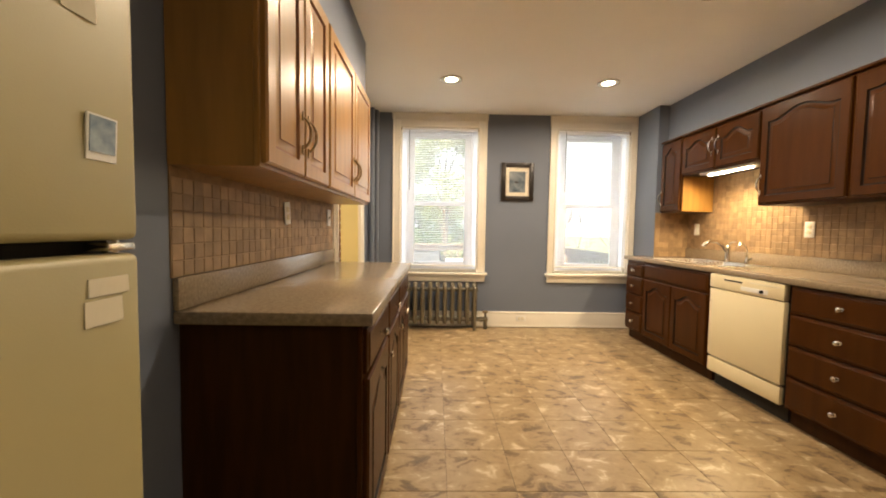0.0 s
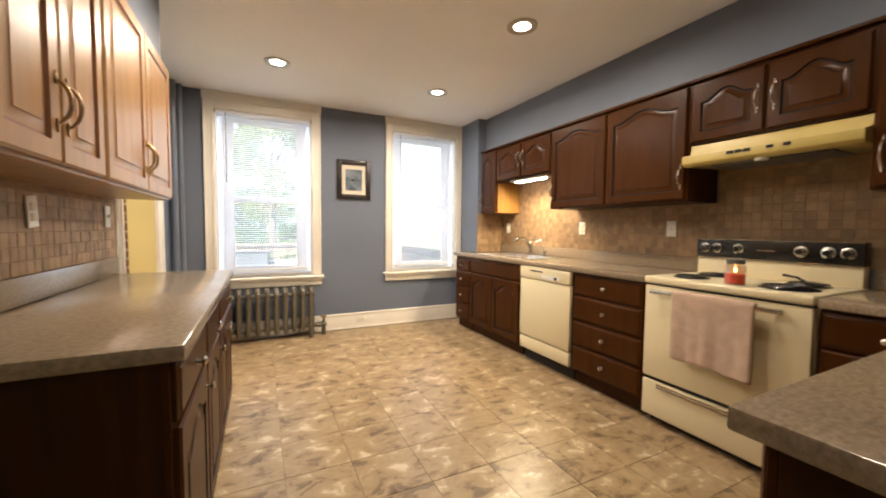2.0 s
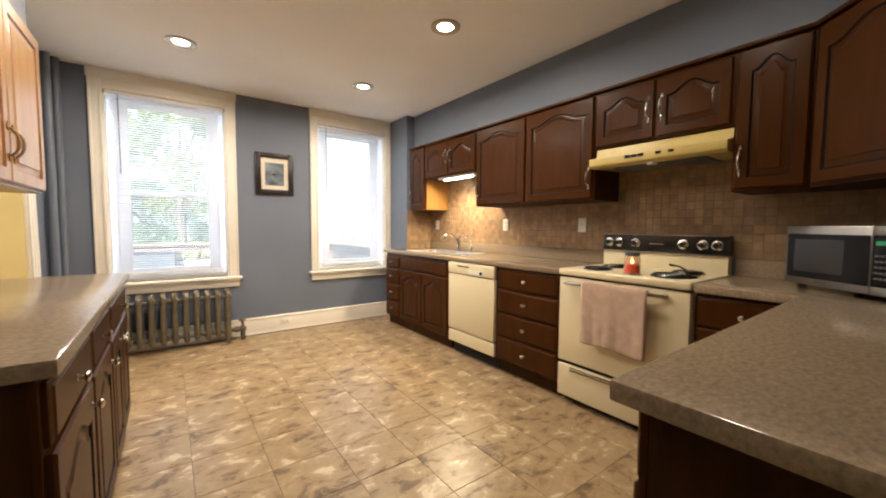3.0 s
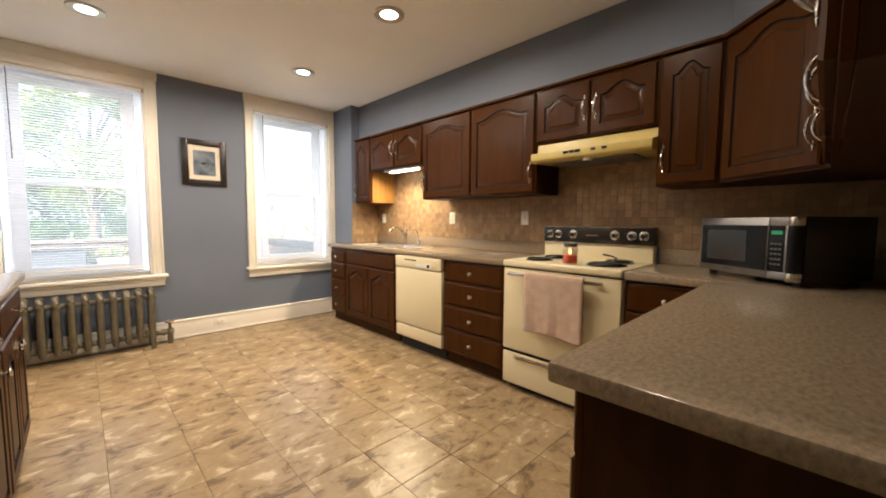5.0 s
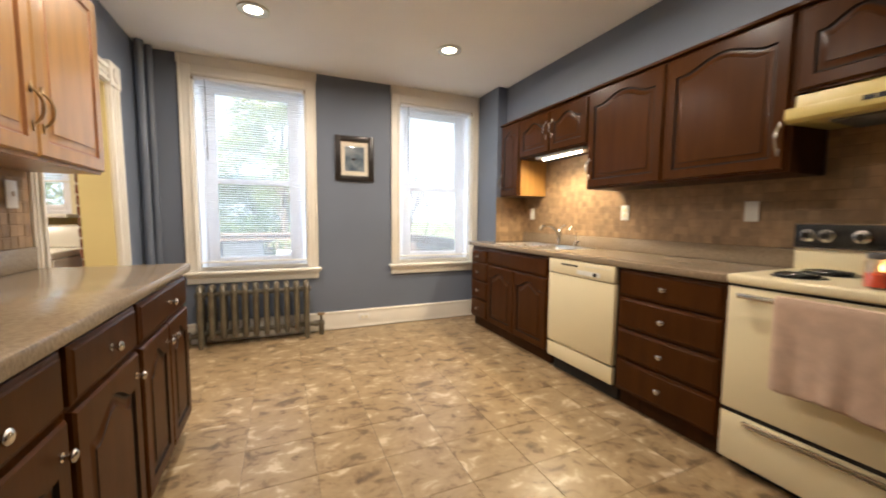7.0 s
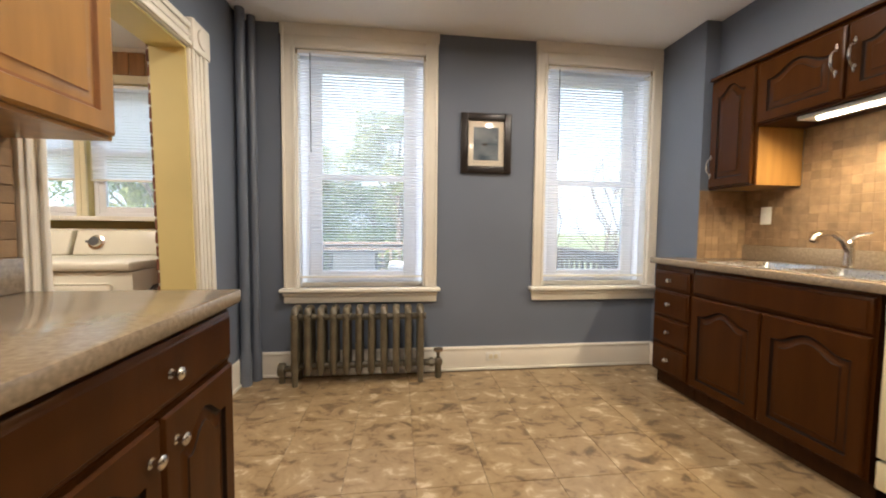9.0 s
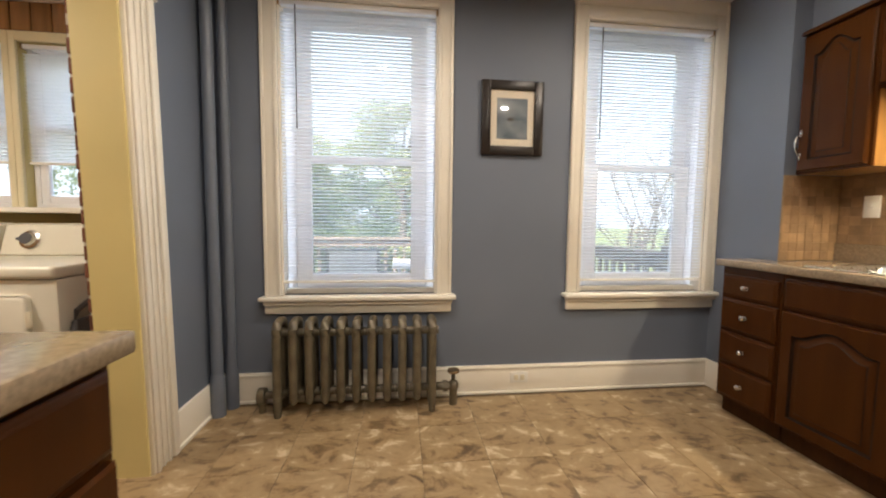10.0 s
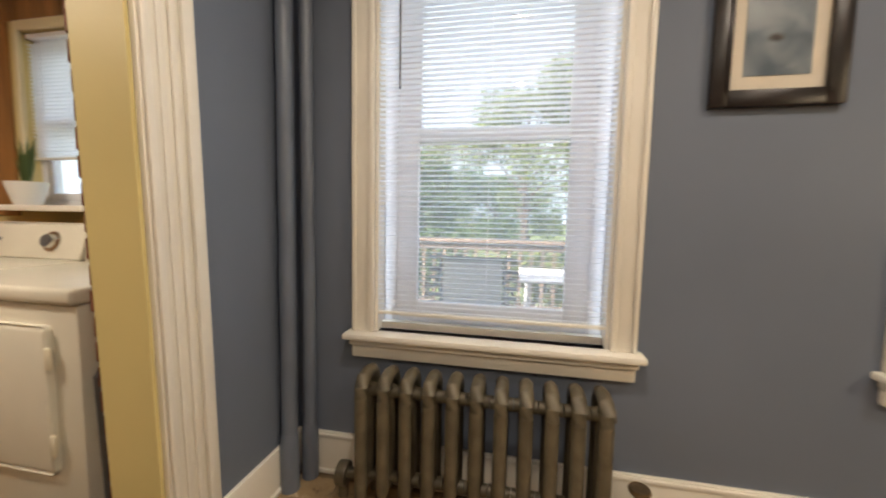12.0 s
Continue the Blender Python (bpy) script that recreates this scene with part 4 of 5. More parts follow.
box(bm, SX0 - 0.015, SY0 - 0.015, CT, SX0 + 0.004, SY1 + 0.015, CT + 0.005, 0.002)
box(bm, SX1 - 0.05, SY0 - 0.015, CT, SX1 + 0.015, SY1 + 0.015, CT + 0.005, 0.002)
box(bm, SX0 + 0.004, SY0 - 0.015, CT, SX1 - 0.05, SY0 + 0.004, CT + 0.005, 0.002)
box(bm, SX0 + 0.004, SY1 - 0.004, CT, SX1 - 0.05, SY1 + 0.015, CT + 0.005, 0.002)
box(bm, SX0 + 0.004, YM - 0.006, CT, SX1 - 0.05, YM + 0.006, CT + 0.0045, 0.002)
part("rim", bm, M_STEEL, sk)
for yy in ((SY0 + YM) / 2, (SY1 + YM) / 2):
    part("drain", lathe(bmesh.new(), [(0.04, CT - 0.164), (0.036, CT - 0.161), (0.0, CT - 0.163)], (2.69, yy, 0), 20), M_GREY, sk)
fc = thing("faucet", "brushed nickel single-lever faucet behind the sink", "faucet", pose(2.915, 3.66, CT + 0.005))
part("base", lathe(bmesh.new(), [(0.030, 0), (0.030, 0.006), (0.022, 0.014), (0.020, 0.12), (0.022, 0.135), (0.014, 0.148), (0.0, 0.15)]), M_CHROME, fc)
part("spout", tube(bmesh.new(), [(-0.01, 0, 0.09), (-0.05, 0.0, 0.15), (-0.11, 0.0, 0.185), (-0.17, 0.0, 0.185), (-0.21, 0, 0.165), (-0.222, 0, 0.14)], [0.014, 0.014, 0.014, 0.016, 0.018, 0.018], 12), M_CHROME, fc)
part("lever", tube(bmesh.new(), [(0, 0, 0.145), (0.0, -0.03, 0.175), (0.005, -0.09, 0.19)], [0.010, 0.008, 0.006], 10), M_CHROME, fc)
sp = thing("sprayer", "slim curved filtered-water tap beside the faucet", "faucet", pose(2.92, 3.45, CT + 0.005))
part("base", lathe(bmesh.new(), [(0.018, 0), (0.016, 0.03), (0.010, 0.05), (0.0, 0.052)], n=18), M_CHROME, sp)
part("spout", tube(bmesh.new(), [(0, 0, 0.04), (0, 0, 0.11), (-0.02, 0, 0.16), (-0.06, 0, 0.175), (-0.09, 0, 0.15)], 0.006, 10), M_CHROME, sp)
part("lever", tube(bmesh.new(), [(0, 0, 0.035), (0.0, -0.045, 0.05)], 0.006, 8), M_BLACK, sp)

# ---- tube under the short cabinet ----
tb = thing("under_cabinet_light", "slim fluorescent strip glowing under the short cabinet", "light")
part("housing", boxed(2.72, 3.20, 1.704, 2.86, 3.80, 1.7245, 0.004), M_WHITE, tb)
part("tube", cyl(bmesh.new(), (2.765, 3.50, 1.702), 0.013, 0.46, "Y", 14), M_TUBE, tb, "glowing tube")


# ---- socket and switch plates ----
def plate(m, label, kind="socket", name="outlet"):
    o = thing(name, label, "outlet", m, "wall plates")
    part("cover", boxed(-0.036, -0.006, -0.058, 0.036, 0, 0.058, 0.003), M_WHITE, o)
    if kind == "socket":
        for z in (-0.02, 0.02):
            part("receptacle", boxed(-0.017, -0.009, z - 0.014, 0.017, -0.005, z + 0.014, 0.003), M_PAPER, o)
    else:
        part("toggle", boxed(-0.006, -0.016, -0.008, 0.006, -0.005, 0.012, 0.002), M_WHITE, o)
    return o


for yy, k in ((2.16, "switch"), (3.02, "socket"), (4.20, "switch")):
    plate(pose(XR - 0.0125, yy, 1.205, 0, 0, -90), "white plastic wall plate on the tiled backsplash", k)
plate(pose(XL + 0.0125, 2.30, 1.235, 0, -7, 90), "white socket plate on the tiled backsplash", "socket")
plate(pose(XL + 0.0125, 3.05, 1.235, 0, 0, 90), "white switch plate at the end of the backsplash", "switch")
plate(pose(1.311, YW - 0.019, 0.105, 0, 90, 0), "cream socket plate set sideways in the baseboard", "socket")

# ---- picture ----
pc = thing("picture", "framed blue-grey print with a wide cream mat", "picture", pose(1.034, YW, 1.52))
PW, PH, FW = 0.389, 0.449, 0.055
bm = bmesh.new()
for dx0, dz0, dx1, dz1 in ((0, 0, FW, PH), (PW - FW, 0, PW, PH), (FW, 0, PW - FW, FW), (FW, PH - FW, PW - FW, PH)):
    box(bm, dx0, -0.026, dz0, dx1, -0.002, dz1, 0.005)
for dx0, dz0, dx1, dz1 in ((FW - 0.012, FW - 0.012, FW, PH - FW + 0.012), (PW - FW, FW - 0.012, PW - FW + 0.012, PH - FW + 0.012)):
    box(bm, dx0, -0.030, dz0, dx1, -0.024, dz1, 0.002)
part("frame", bm, M_FRAME, pc)
part("mat", boxed(FW, -0.010, FW, PW - FW, -0.004, PH - FW), M_MAT, pc)
part("print", boxed(0.098, -0.0125, 0.10, 0.291, -0.0095, 0.345), M_PRINT, pc, "cloudy blue-grey print with a dark float")
bm = bmesh.new()
ball(bm, (0.185, -0.0125, 0.218), 0.024, 1.0, 0.02, 0.5)
box(bm, 0.183, -0.0133, 0.218, 0.187, -0.0126, 0.235)
part("dark_shape", bm, M_FRAME, pc)
g_ = part("pane", boxed(FW, -0.0175, FW, PW - FW, -0.0155, PH - FW), glass("picture_glass", (1, 1, 1), 0.05), pc)
g_.visible_shadow = False

# ---- radiator ----
rd = thing("radiator", "old cast-iron column radiator in worn silver paint under the window", "radiator")


def section(end):
    bm = bmesh.new()
    for y in (4.600, 4.672, 4.738):
        ztop = 0.46 if y != 4.672 else 0.485
        tube(bm, [(0, y, 0.0 if end and y != 4.672 else 0.075), (0, y, 0.10), (0, y, 0.28), (0, y, ztop)], [0.018 if end else 0.016, 0.025, 0.0245, 0.0245], 12)
    tube(bm, [(0, 4.600, 0.455), (0, 4.604, 0.494), (0, 4.626, 0.522), (0, 4.672, 0.531), (0, 4.714, 0.522), (0, 4.734, 0.494), (0, 4.738, 0.455)], [0.0245, 0.026, 0.026, 0.024, 0.026, 0.026, 0.0245], 12)
    tube(bm, [(0, 4.600, 0.105), (0, 4.672, 0.095), (0, 4.738, 0.105)], 0.020, 10)
    for z in (0.115, 0.462):
        cyl(bm, (0, 4.672, z), 0.024, 0.084, "X", 16)
    return bm


NS = 11
for i in range(NS):
    e = i in (0, NS - 1)
    p = part("section", section(e), M_IRON, rd)
    p.location.x = -0.134 + i * 0.0864
vx = -0.134 + (NS - 1) * 0.0864
bm = bmesh.new()
cyl(bm, (vx + 0.075, 4.672, 0.115), 0.024, 0.10, "X", 16)
cyl(bm, (vx + 0.085, 4.672, 0.115), 0.033, 0.03, "X", 6)
ball(bm, (vx + 0.135, 4.672, 0.115), 0.034, 1, 1, 1.1)
cyl(bm, (vx + 0.135, 4.672, 0.05), 0.024, 0.10, "Z", 16)
cyl(bm, (vx + 0.135, 4.672, 0.165), 0.012, 0.08, "Z", 12)
v_ = part("valve", bm, M_IRON, rd, "tarnished steam valve")
part("handwheel", lathe(bmesh.new(), [(0.0, 0.198), (0.034, 0.197), (0.038, 0.206), (0.034, 0.215), (0.0, 0.213)], (vx + 0.135, 4.672, 0), 18), M_BRASS, v_, "worn brass handwheel")
bm = bmesh.new()
cyl(bm, (-0.200, 4.672, 0.10), 0.022, 0.10, "X", 14)
cyl(bm, (-0.240, 4.672, 0.095), 0.048, 0.045, "X", 18, bevel=0.008)
cyl(bm, (-0.240, 4.672, 0.03), 0.020, 0.06, "Z", 14)
part("trap", bm, M_IRON, rd)

# riser pipes in the corner
for px, py, r in ((-0.470, 4.655, 0.030), (-0.432, 4.745, 0.027)):
    pp = thing("riser_pipe", "blue-grey painted heating pipe from floor to ceiling", "pipe", pose(px, py, 0), "heating pipes")
    part("pipe", cyl(bmesh.new(), (0, 0, ZC / 2), r, ZC, "Z", 20), M_PIPE, pp)
    part("sleeve", lathe(bmesh.new(), [(r + 0.008, 0.0), (r + 0.008, 0.20), (r + 0.003, 0.235), (r + 0.0005, 0.245)]), M_PIPE, pp)

# ---- refrigerator ----
fr = thing("refrigerator", "almond top-freezer refrigerator with notes and magnets on its doors", "refrigerator")
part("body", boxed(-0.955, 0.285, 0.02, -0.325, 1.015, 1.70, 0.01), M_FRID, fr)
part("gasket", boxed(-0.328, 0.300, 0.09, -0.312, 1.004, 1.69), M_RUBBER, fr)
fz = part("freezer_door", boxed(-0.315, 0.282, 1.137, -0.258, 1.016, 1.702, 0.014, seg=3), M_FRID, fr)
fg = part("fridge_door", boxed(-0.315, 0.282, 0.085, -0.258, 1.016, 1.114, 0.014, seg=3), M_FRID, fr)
bm = boxed(-0.305, 0.955, 1.119, -0.262, 1.010, 1.132, 0.003)
cyl(bm, (-0.285, 0.985, 1.1255), 0.012, 0.022, "Z", 14)
part("hinge", bm, M_CHROME, fr, "chrome middle hinge")
part("grille", boxed(-0.33, 0.30, 0.0, -0.315, 1.0, 0.08), M_RUBBER, fr)
for nm, y0, y1, z0, z1, mt, lab, tilt in (("photo_magnet", 0.915, 0.968, 1.262, 1.332, M_PHOTO, "small blue photo held on the freezer door", 3), ("note", 0.912, 0.985, 1.050, 1.078, M_PAPER, "small paper strip held on the door", -2),
                                    ("note", 0.905, 0.972, 1.004, 1.044, M_PAPER, "curled paper slip held on the door", 4), ("note", 0.885, 0.938, 1.468, 1.535, M_PAPER, "folded paper note on the freezer door", -3)):
    c_ = thing(nm, lab, "magnet", pose(-0.2575, (y0 + y1) / 2, (z0 + z1) / 2, 0, tilt if nm == "photo_magnet" else 0, 0), "notes on the refrigerator")
    hw_, hh_ = (y1 - y0) / 2, (z1 - z0) / 2
    if nm == "photo_magnet":
        part("border", boxed(0, -hw_, -hh_, 0.003, hw_, hh_), M_WHITE, c_)
        part("picture", boxed(0.003, -hw_ + 0.004, -hh_ + 0.012, 0.0042, hw_ - 0.004, hh_ - 0.003), mt, c_)
    else:
        bm = bmesh.new()
        q = [[bm.verts.new((0.001 + 0.0015 * abs(math.sin(i / 6 * 2.0 - 0.3)) * (j == 0), -hw_ + 2 * hw_ * i / 6, -hh_ + 2 * hh_ * j)) for j in (0, 1)] for i in range(7)]
        for u, v in zip(q, q[1:]):
            bm.faces.new((u[0], v[0], v[1], u[1]))
        p = part("sheet", bm, mt, c_, smooth=False)
        p.modifiers.new("thick", "SOLIDIFY").thickness = 0.0012

# ---- laundry room ----
LX0, LY0, LY1, LZ = -3.1, 2.3, 5.0, 2.37
L1, L2 = (-2.33, -1.735), (-1.665, -1.07)
LZ0, LZ1 = 1.16, 2.12
bm = bmesh.new()
for x0, x1 in ((LX0, L1[0]), (L1[1], L2[0]), (L2[1], XLT)):
    box(bm, x0, LY1, 0, x1, LY1 + 0.15, LZ + 0.1)
for a, b in (L1, L2):
    box(bm, a, LY1, 0, b, LY1 + 0.15, LZ0)
    box(bm, a, LY1, LZ1, b, LY1 + 0.15, LZ + 0.1)
structure("wall_laundry_window", bm, M_YEL, "pale yellow laundry wall under two windows")
structure("wall_laundry_left", boxed(LX0 - 0.12, LY0, 0, LX0, LY1 + 0.15, LZ + 0.1), M_PANEL, "knotty pine panelled laundry wall")
structure("wall_laundry_back", boxed(LX0, LY0 - 0.12, 0, XLT, LY0, LZ + 0.1), M_PANEL, "knotty pine panelled laundry wall")
structure("ceiling_laundry", boxed(LX0 - 0.12, LY0 - 0.12, LZ, XLT - 0.002, LY1 + 0.15, LZ + 0.12), M_CEIL, "off-white laundry ceiling", "ceiling")
pnl = thing("wall_panelling", "strip of knotty pine boards above the laundry windows", "panelling", kind="structure")
nb = 22
for i in range(nb):
    w_ = (XLT - 0.02 - LX0) / nb
    x0 = LX0 + 0.005 + i * w_
    part("board", boxed(x0, LY1 - 0.012, LZ1 + 0.06, x0 + w_ - 0.006, LY1 - 0.001, LZ - 0.03, 0.002, seg=1), M_PANEL, pnl)
for i in range(4):
    x0 = LX0 + 0.005 + i * 0.17
    part("board", boxed(x0, LY1 - 0.012, 1.10, x0 + 0.164, LY1 - 0.001, LZ1 + 0.058, 0.002, seg=1), M_PANEL, pnl)
structure("trim", boxed(LX0, LY1 - 0.03, LZ - 0.03, XLT - 0.002, LY1 - 0.001, LZ - 0.001, 0.008), M_TRIM, "cream crown trim in the laundry", "trim")


def small_window(name, a, b):
    w = thing(name, "white double-hung laundry window with a half-raised blind", "window", kind="structure")
    bm = bmesh.new()
    box(bm, a - 0.034, LY1 - 0.02, LZ0, a, LY1, LZ1 + 0.055, 0.004)
    box(bm, b, LY1 - 0.02, LZ0, b + 0.034, LY1, LZ1 + 0.055, 0.004)
    box(bm, a, LY1 - 0.02, LZ1, b, LY1, LZ1 + 0.055, 0.004)
    part("window_casing", bm, M_CREAM, w)
    part("window_sill", boxed(a - 0.034 - (0.12 if a < -2 else 0), LY1 - 0.20, LZ0 - 0.03, b + 0.034, LY1 + 0.03, LZ0, 0.006), M_TRIM, w)
    bm = bmesh.new()
    sash(bm, a, b, LZ0, LZ1, LY1 + 0.05, 0.03, 0.03, 0.03, 0.08)
    part("window_frame", bm, M_VINYL, w)
    zm = (LZ0 + LZ1) / 2
    bm = bmesh.new()
    sash(bm, a + 0.03, b - 0.03, LZ0 + 0.03, zm + 0.02, LY1 + 0.055, 0.045, 0.045, 0.035, 0.03)
    part("lower_sash", bm, M_VINYL, w)
    bm = bmesh.new()
    sash(bm, a + 0.03, b - 0.03, zm - 0.015, LZ1 - 0.03, LY1 + 0.09, 0.045, 0.035, 0.045, 0.03)
    part("upper_sash", bm, M_VINYL, w)
    for z0, z1, y in ((LZ0 + 0.075, zm - 0.015, LY1 + 0.068), (zm + 0.02, LZ1 - 0.075, LY1 + 0.103)):
        p = part("pane", boxed(a + 0.075, y, z0, b - 0.075, y + 0.004, z1), M_GLASS, w)
        p.visible_shadow = False


small_window("window_3", *L1)
small_window("window_4", *L2)
for a, b in (L1, L2):
    blind(a + 0.004, b - 0.004, 1.42, LZ1 - 0.003, LY1 + 0.025, "white mini blind half lowered in the laundry window", -38, 0.021, False)


def laundry_machine(x0, label, knob_x):
    m = thing("washing_machine", label, "washing machine", pose(x0, 4.205, 0), "laundry machines")
    w, dp, h = 0.685, 0.66, 0.90
    part("body", boxed(0, 0.006, 0.02, w, dp, h - 0.055, 0.008), M_WASH, m)
    part("foot_rail", boxed(0.03, 0.03, 0, w - 0.03, dp - 0.03, 0.02), M_RUBBER, m)
    part("top", boxed(-0.004, -0.012, h - 0.052, w + 0.004, dp, h, 0.016, seg=3), M_WASH, m)
    dd = part("door", boxed(0.08, -0.014, 0.30, w - 0.10, 0.007, 0.78, 0.02, seg=3), M_WASH, m)
    for z in (0.40, 0.68):
        part("hinge", boxed(w - 0.108, -0.018, z - 0.035, w - 0.085, -0.008, z + 0.035, 0.004), M_PAPER, dd)
    bm = bmesh.new()
    pr = [(dp - 0.16, h), (dp - 0.11, h + 0.165), (dp - 0.02, h + 0.175), (dp, h + 0.16), (dp, h)]
    a_ = [bm.verts.new((0.0, y, z)) for y, z in pr]
    b_ = [bm.verts.new((w, y, z)) for y, z in pr]
    bm.faces.new(a_), bm.faces.new(b_)
    for i in range(5):
        bm.faces.new((a_[i], a_[(i + 1) % 5], b_[(i + 1) % 5], b_[i]))
    bmesh.ops.bevel(bm, geom=list(bm.edges), offset=0.012, segments=3, affect="EDGES", profile=0.5)
    cs = part("console", bm, M_WASH, m)
    k = part("dial", lathe(bmesh.new(), [(0.05, 0), (0.05, 0.006), (0.036, 0.010), (0.032, 0.028), (0.0, 0.030)], n=24), M_CHROME, cs, "chrome ringed program dial")
    k.location, k.rotation_euler = (knob_x, dp - 0.137, h + 0.085), (radians(73), 0, 0)
    part("dial_face", lathe(bmesh.new(), [(0.030, 0.0285), (0.030, 0.032), (0.0, 0.033)], n=20), M_GREY, k)
    q = part("badge", boxed(0.05, -0.001, -0.008, 0.15, 0.001, 0.008), M_GREY, cs, smooth=False)
    q.location, q.rotation_euler = (0.02, dp - 0.137, h + 0.09), (radians(-17), 0, 0)


laundry_machine(-1.565, "white dryer with a square door in the laundry", 0.14)
laundry_machine(-2.275, "white washer beside the dryer in the laundry", 0.50)
ll = thing("ceiling_light", "round opal ceiling light in the laundry, switched on", "ceiling light", pose(-1.75, 3.5, LZ))
part("base", lathe(bmesh.new(), [(0.13, -0.001), (0.13, -0.02), (0.12, -0.025), (0.0, -0.025)]), M_WHITE, ll)
part("shade", lathe(bmesh.new(), [(0.12, -0.026), (0.115, -0.05), (0.08, -0.075), (0.0, -0.085)]), M_LENS, ll, "glowing opal glass shade")
lamp("laundry_lamp", "AREA", look((-1.75, 3.5, LZ - 0.09), (-1.75, 3.5, 0)), 9.5, WARM, 0.22)
# plant on the laundry sill
pl = thing("potted_plant", "small green plant in a white pot on the sill", "plant", pose(-2.20, LY1 - 0.10, LZ0))
part("pot", lathe(bmesh.new(), [(0.0, 0.0), (0.055, 0.0), (0.085, 0.11), (0.087, 0.125), (0.078, 0.125), (0.074, 0.10), (0.0, 0.10)], n=22), M_WHITE, pl)
bm = bmesh.new()
for i in range(16):
    a = i * 2.4
    r = 0.02 + 0.03 * random.random()
    h = 0.10 + 0.12 * random.random()
    tip = Vector((r * 1.4 * math.cos(a), r * math.sin(a), 0.10 + 1.3 * h))
    base = Vector((0.012 * math.cos(a), 0.012 * math.sin(a), 0.10))
    side = Vector((-math.sin(a), math.cos(a), 0)) * 0.010
    mid = (base + tip) / 2 + Vector((0, 0, 0.02))
    vs = [bm.verts.new(p) for p in (base, mid + side, tip, mid - side)]
    bm.faces.new(vs)
part("leaves", bm, M_LEAF, pl)
# folded step stool between the dryer and the brick
st = thing("folding_stool", "folded grey metal step stool leaning beside the dryer", "stool", pose(-0.853, 4.26, 0, 2, 0, 0))
part("frame", tube(bmesh.new(), [(0, 0.0, 0.01), (0, 0.0, 0.62), (0, 0.03, 0.70), (0, 0.12, 0.74), (0, 0.30, 0.74), (0, 0.37, 0.70), (0, 0.40, 0.62), (0, 0.40, 0.01)], 0.012, 10), M_GREY, st)
for z in (0.22, 0.46):
    part("step", boxed(-0.015, 0.012, z, 0.012, 0.388, z + 0.20, 0.006), M_GREY, st)
# brick edge of the old outer wall
bk = thing("brick_wall", "exposed red brick edge of the old outer wall", "brick wall", kind="structure")
part("mortar", boxed(XLT - 0.014, DOOR1 - 0.004, 0, XLT - 0.002, LY1 - 0.005, LZ - 0.002), M_MORTAR, bk)
lean(bk.children[0], DOOR1 - 0.1, DOOR1 + 0.3)
me_a = mesh_of("brick", boxed(XLT - 0.018, 0, 0, XLT + 0.002, 0.20, 0.060, 0.004, seg=1), M_BRICK)
me_b = mesh_of("brick", boxed(XLT - 0.017, 0, 0, XLT + 0.002, 0.095, 0.060, 0.004, seg=1), M_BRICK)
for r in range(33):
    y = DOOR1 - 0.008
    for k in range(4):
        me = me_b if (k == 0 and r % 2) else me_a
        b = new("brick", me)
        b.parent = bk
        b.location = (random.uniform(-0.002, 0.002), y + random.uniform(-0.003, 0.003) - 0.03 * (r * 0.0715 - 0.9), 0.004 + r * 0.0715)
        y += (0.105 if me is me_b else 0.21)

# ---- outside ----
structure("backdrop", boxed(-260, 130, -0.44, 260, 130.5, 190), glow("hazy_sky_glow", (0.82, 0.92, 1.0), 0.72), "pale hazy bright sky in the distance", "backdrop")
structure("ground", boxed(-400, -400, -0.75, 400, 800, -0.452), M_GRASS, "sunlit lawn behind the house", "ground")
dk = thing("deck", "weathered wooden deck outside the kitchen windows", "deck", kind="structure")
for i in range(20):
    y0 = YW + 0.26 + i * 0.146
    part("deck_board", boxed(-2.6, y0, -0.12, 2.72, y0 + 0.138, -0.09, 0.004, seg=1), M_DECK, dk)
part("joist_frame", boxed(-2.55, YW + 0.27, -0.46, 2.68, YW + 3.15, -0.125), M_RAIL, dk)


def railing(p0, p1, n, label):
    r = thing("deck_railing", label, "railing", group="deck railings")
    p0, p1 = Vector(p0), Vector(p1)
    dv = (p1 - p0)
    ang = math.degrees(math.atan2(dv.y, dv.x))
    L = dv.length
    r.matrix_world = pose(p0.x, p0.y, -0.09, 0, 0, ang)
    part("top_rail", boxed(0, -0.07, 0.93, L, 0.07, 0.97, 0.006), M_RAIL, r)
    part("upper_beam", boxed(0, -0.02, 0.84, L, 0.02, 0.925, 0.004), M_RAIL, r)
    part("lower_rail", boxed(0, -0.02, 0.10, L, 0.02, 0.19, 0.004), M_RAIL, r)
    me = mesh_of("baluster", boxed(-0.018, -0.018, 0.19, 0.018, 0.018, 0.84, 0.003, seg=1), M_RAIL)
    for i in range(n):
        b = new("baluster", me)
        b.parent = r
        b.location.x = L * (i + 0.5) / n
    for x in (0.045, L - 0.045):
        part("post", boxed(x - 0.045, -0.045, 0.001, x + 0.045, 0.045, 1.03, 0.005), M_RAIL, r)


railing((2.62, YW + 0.32), (2.62, YW + 3.05), 22, "grey-brown wooden deck railing beside the house")
railing((-2.5, YW + 3.08), (2.5, YW + 3.08), 38, "grey-brown wooden deck railing at the far edge")

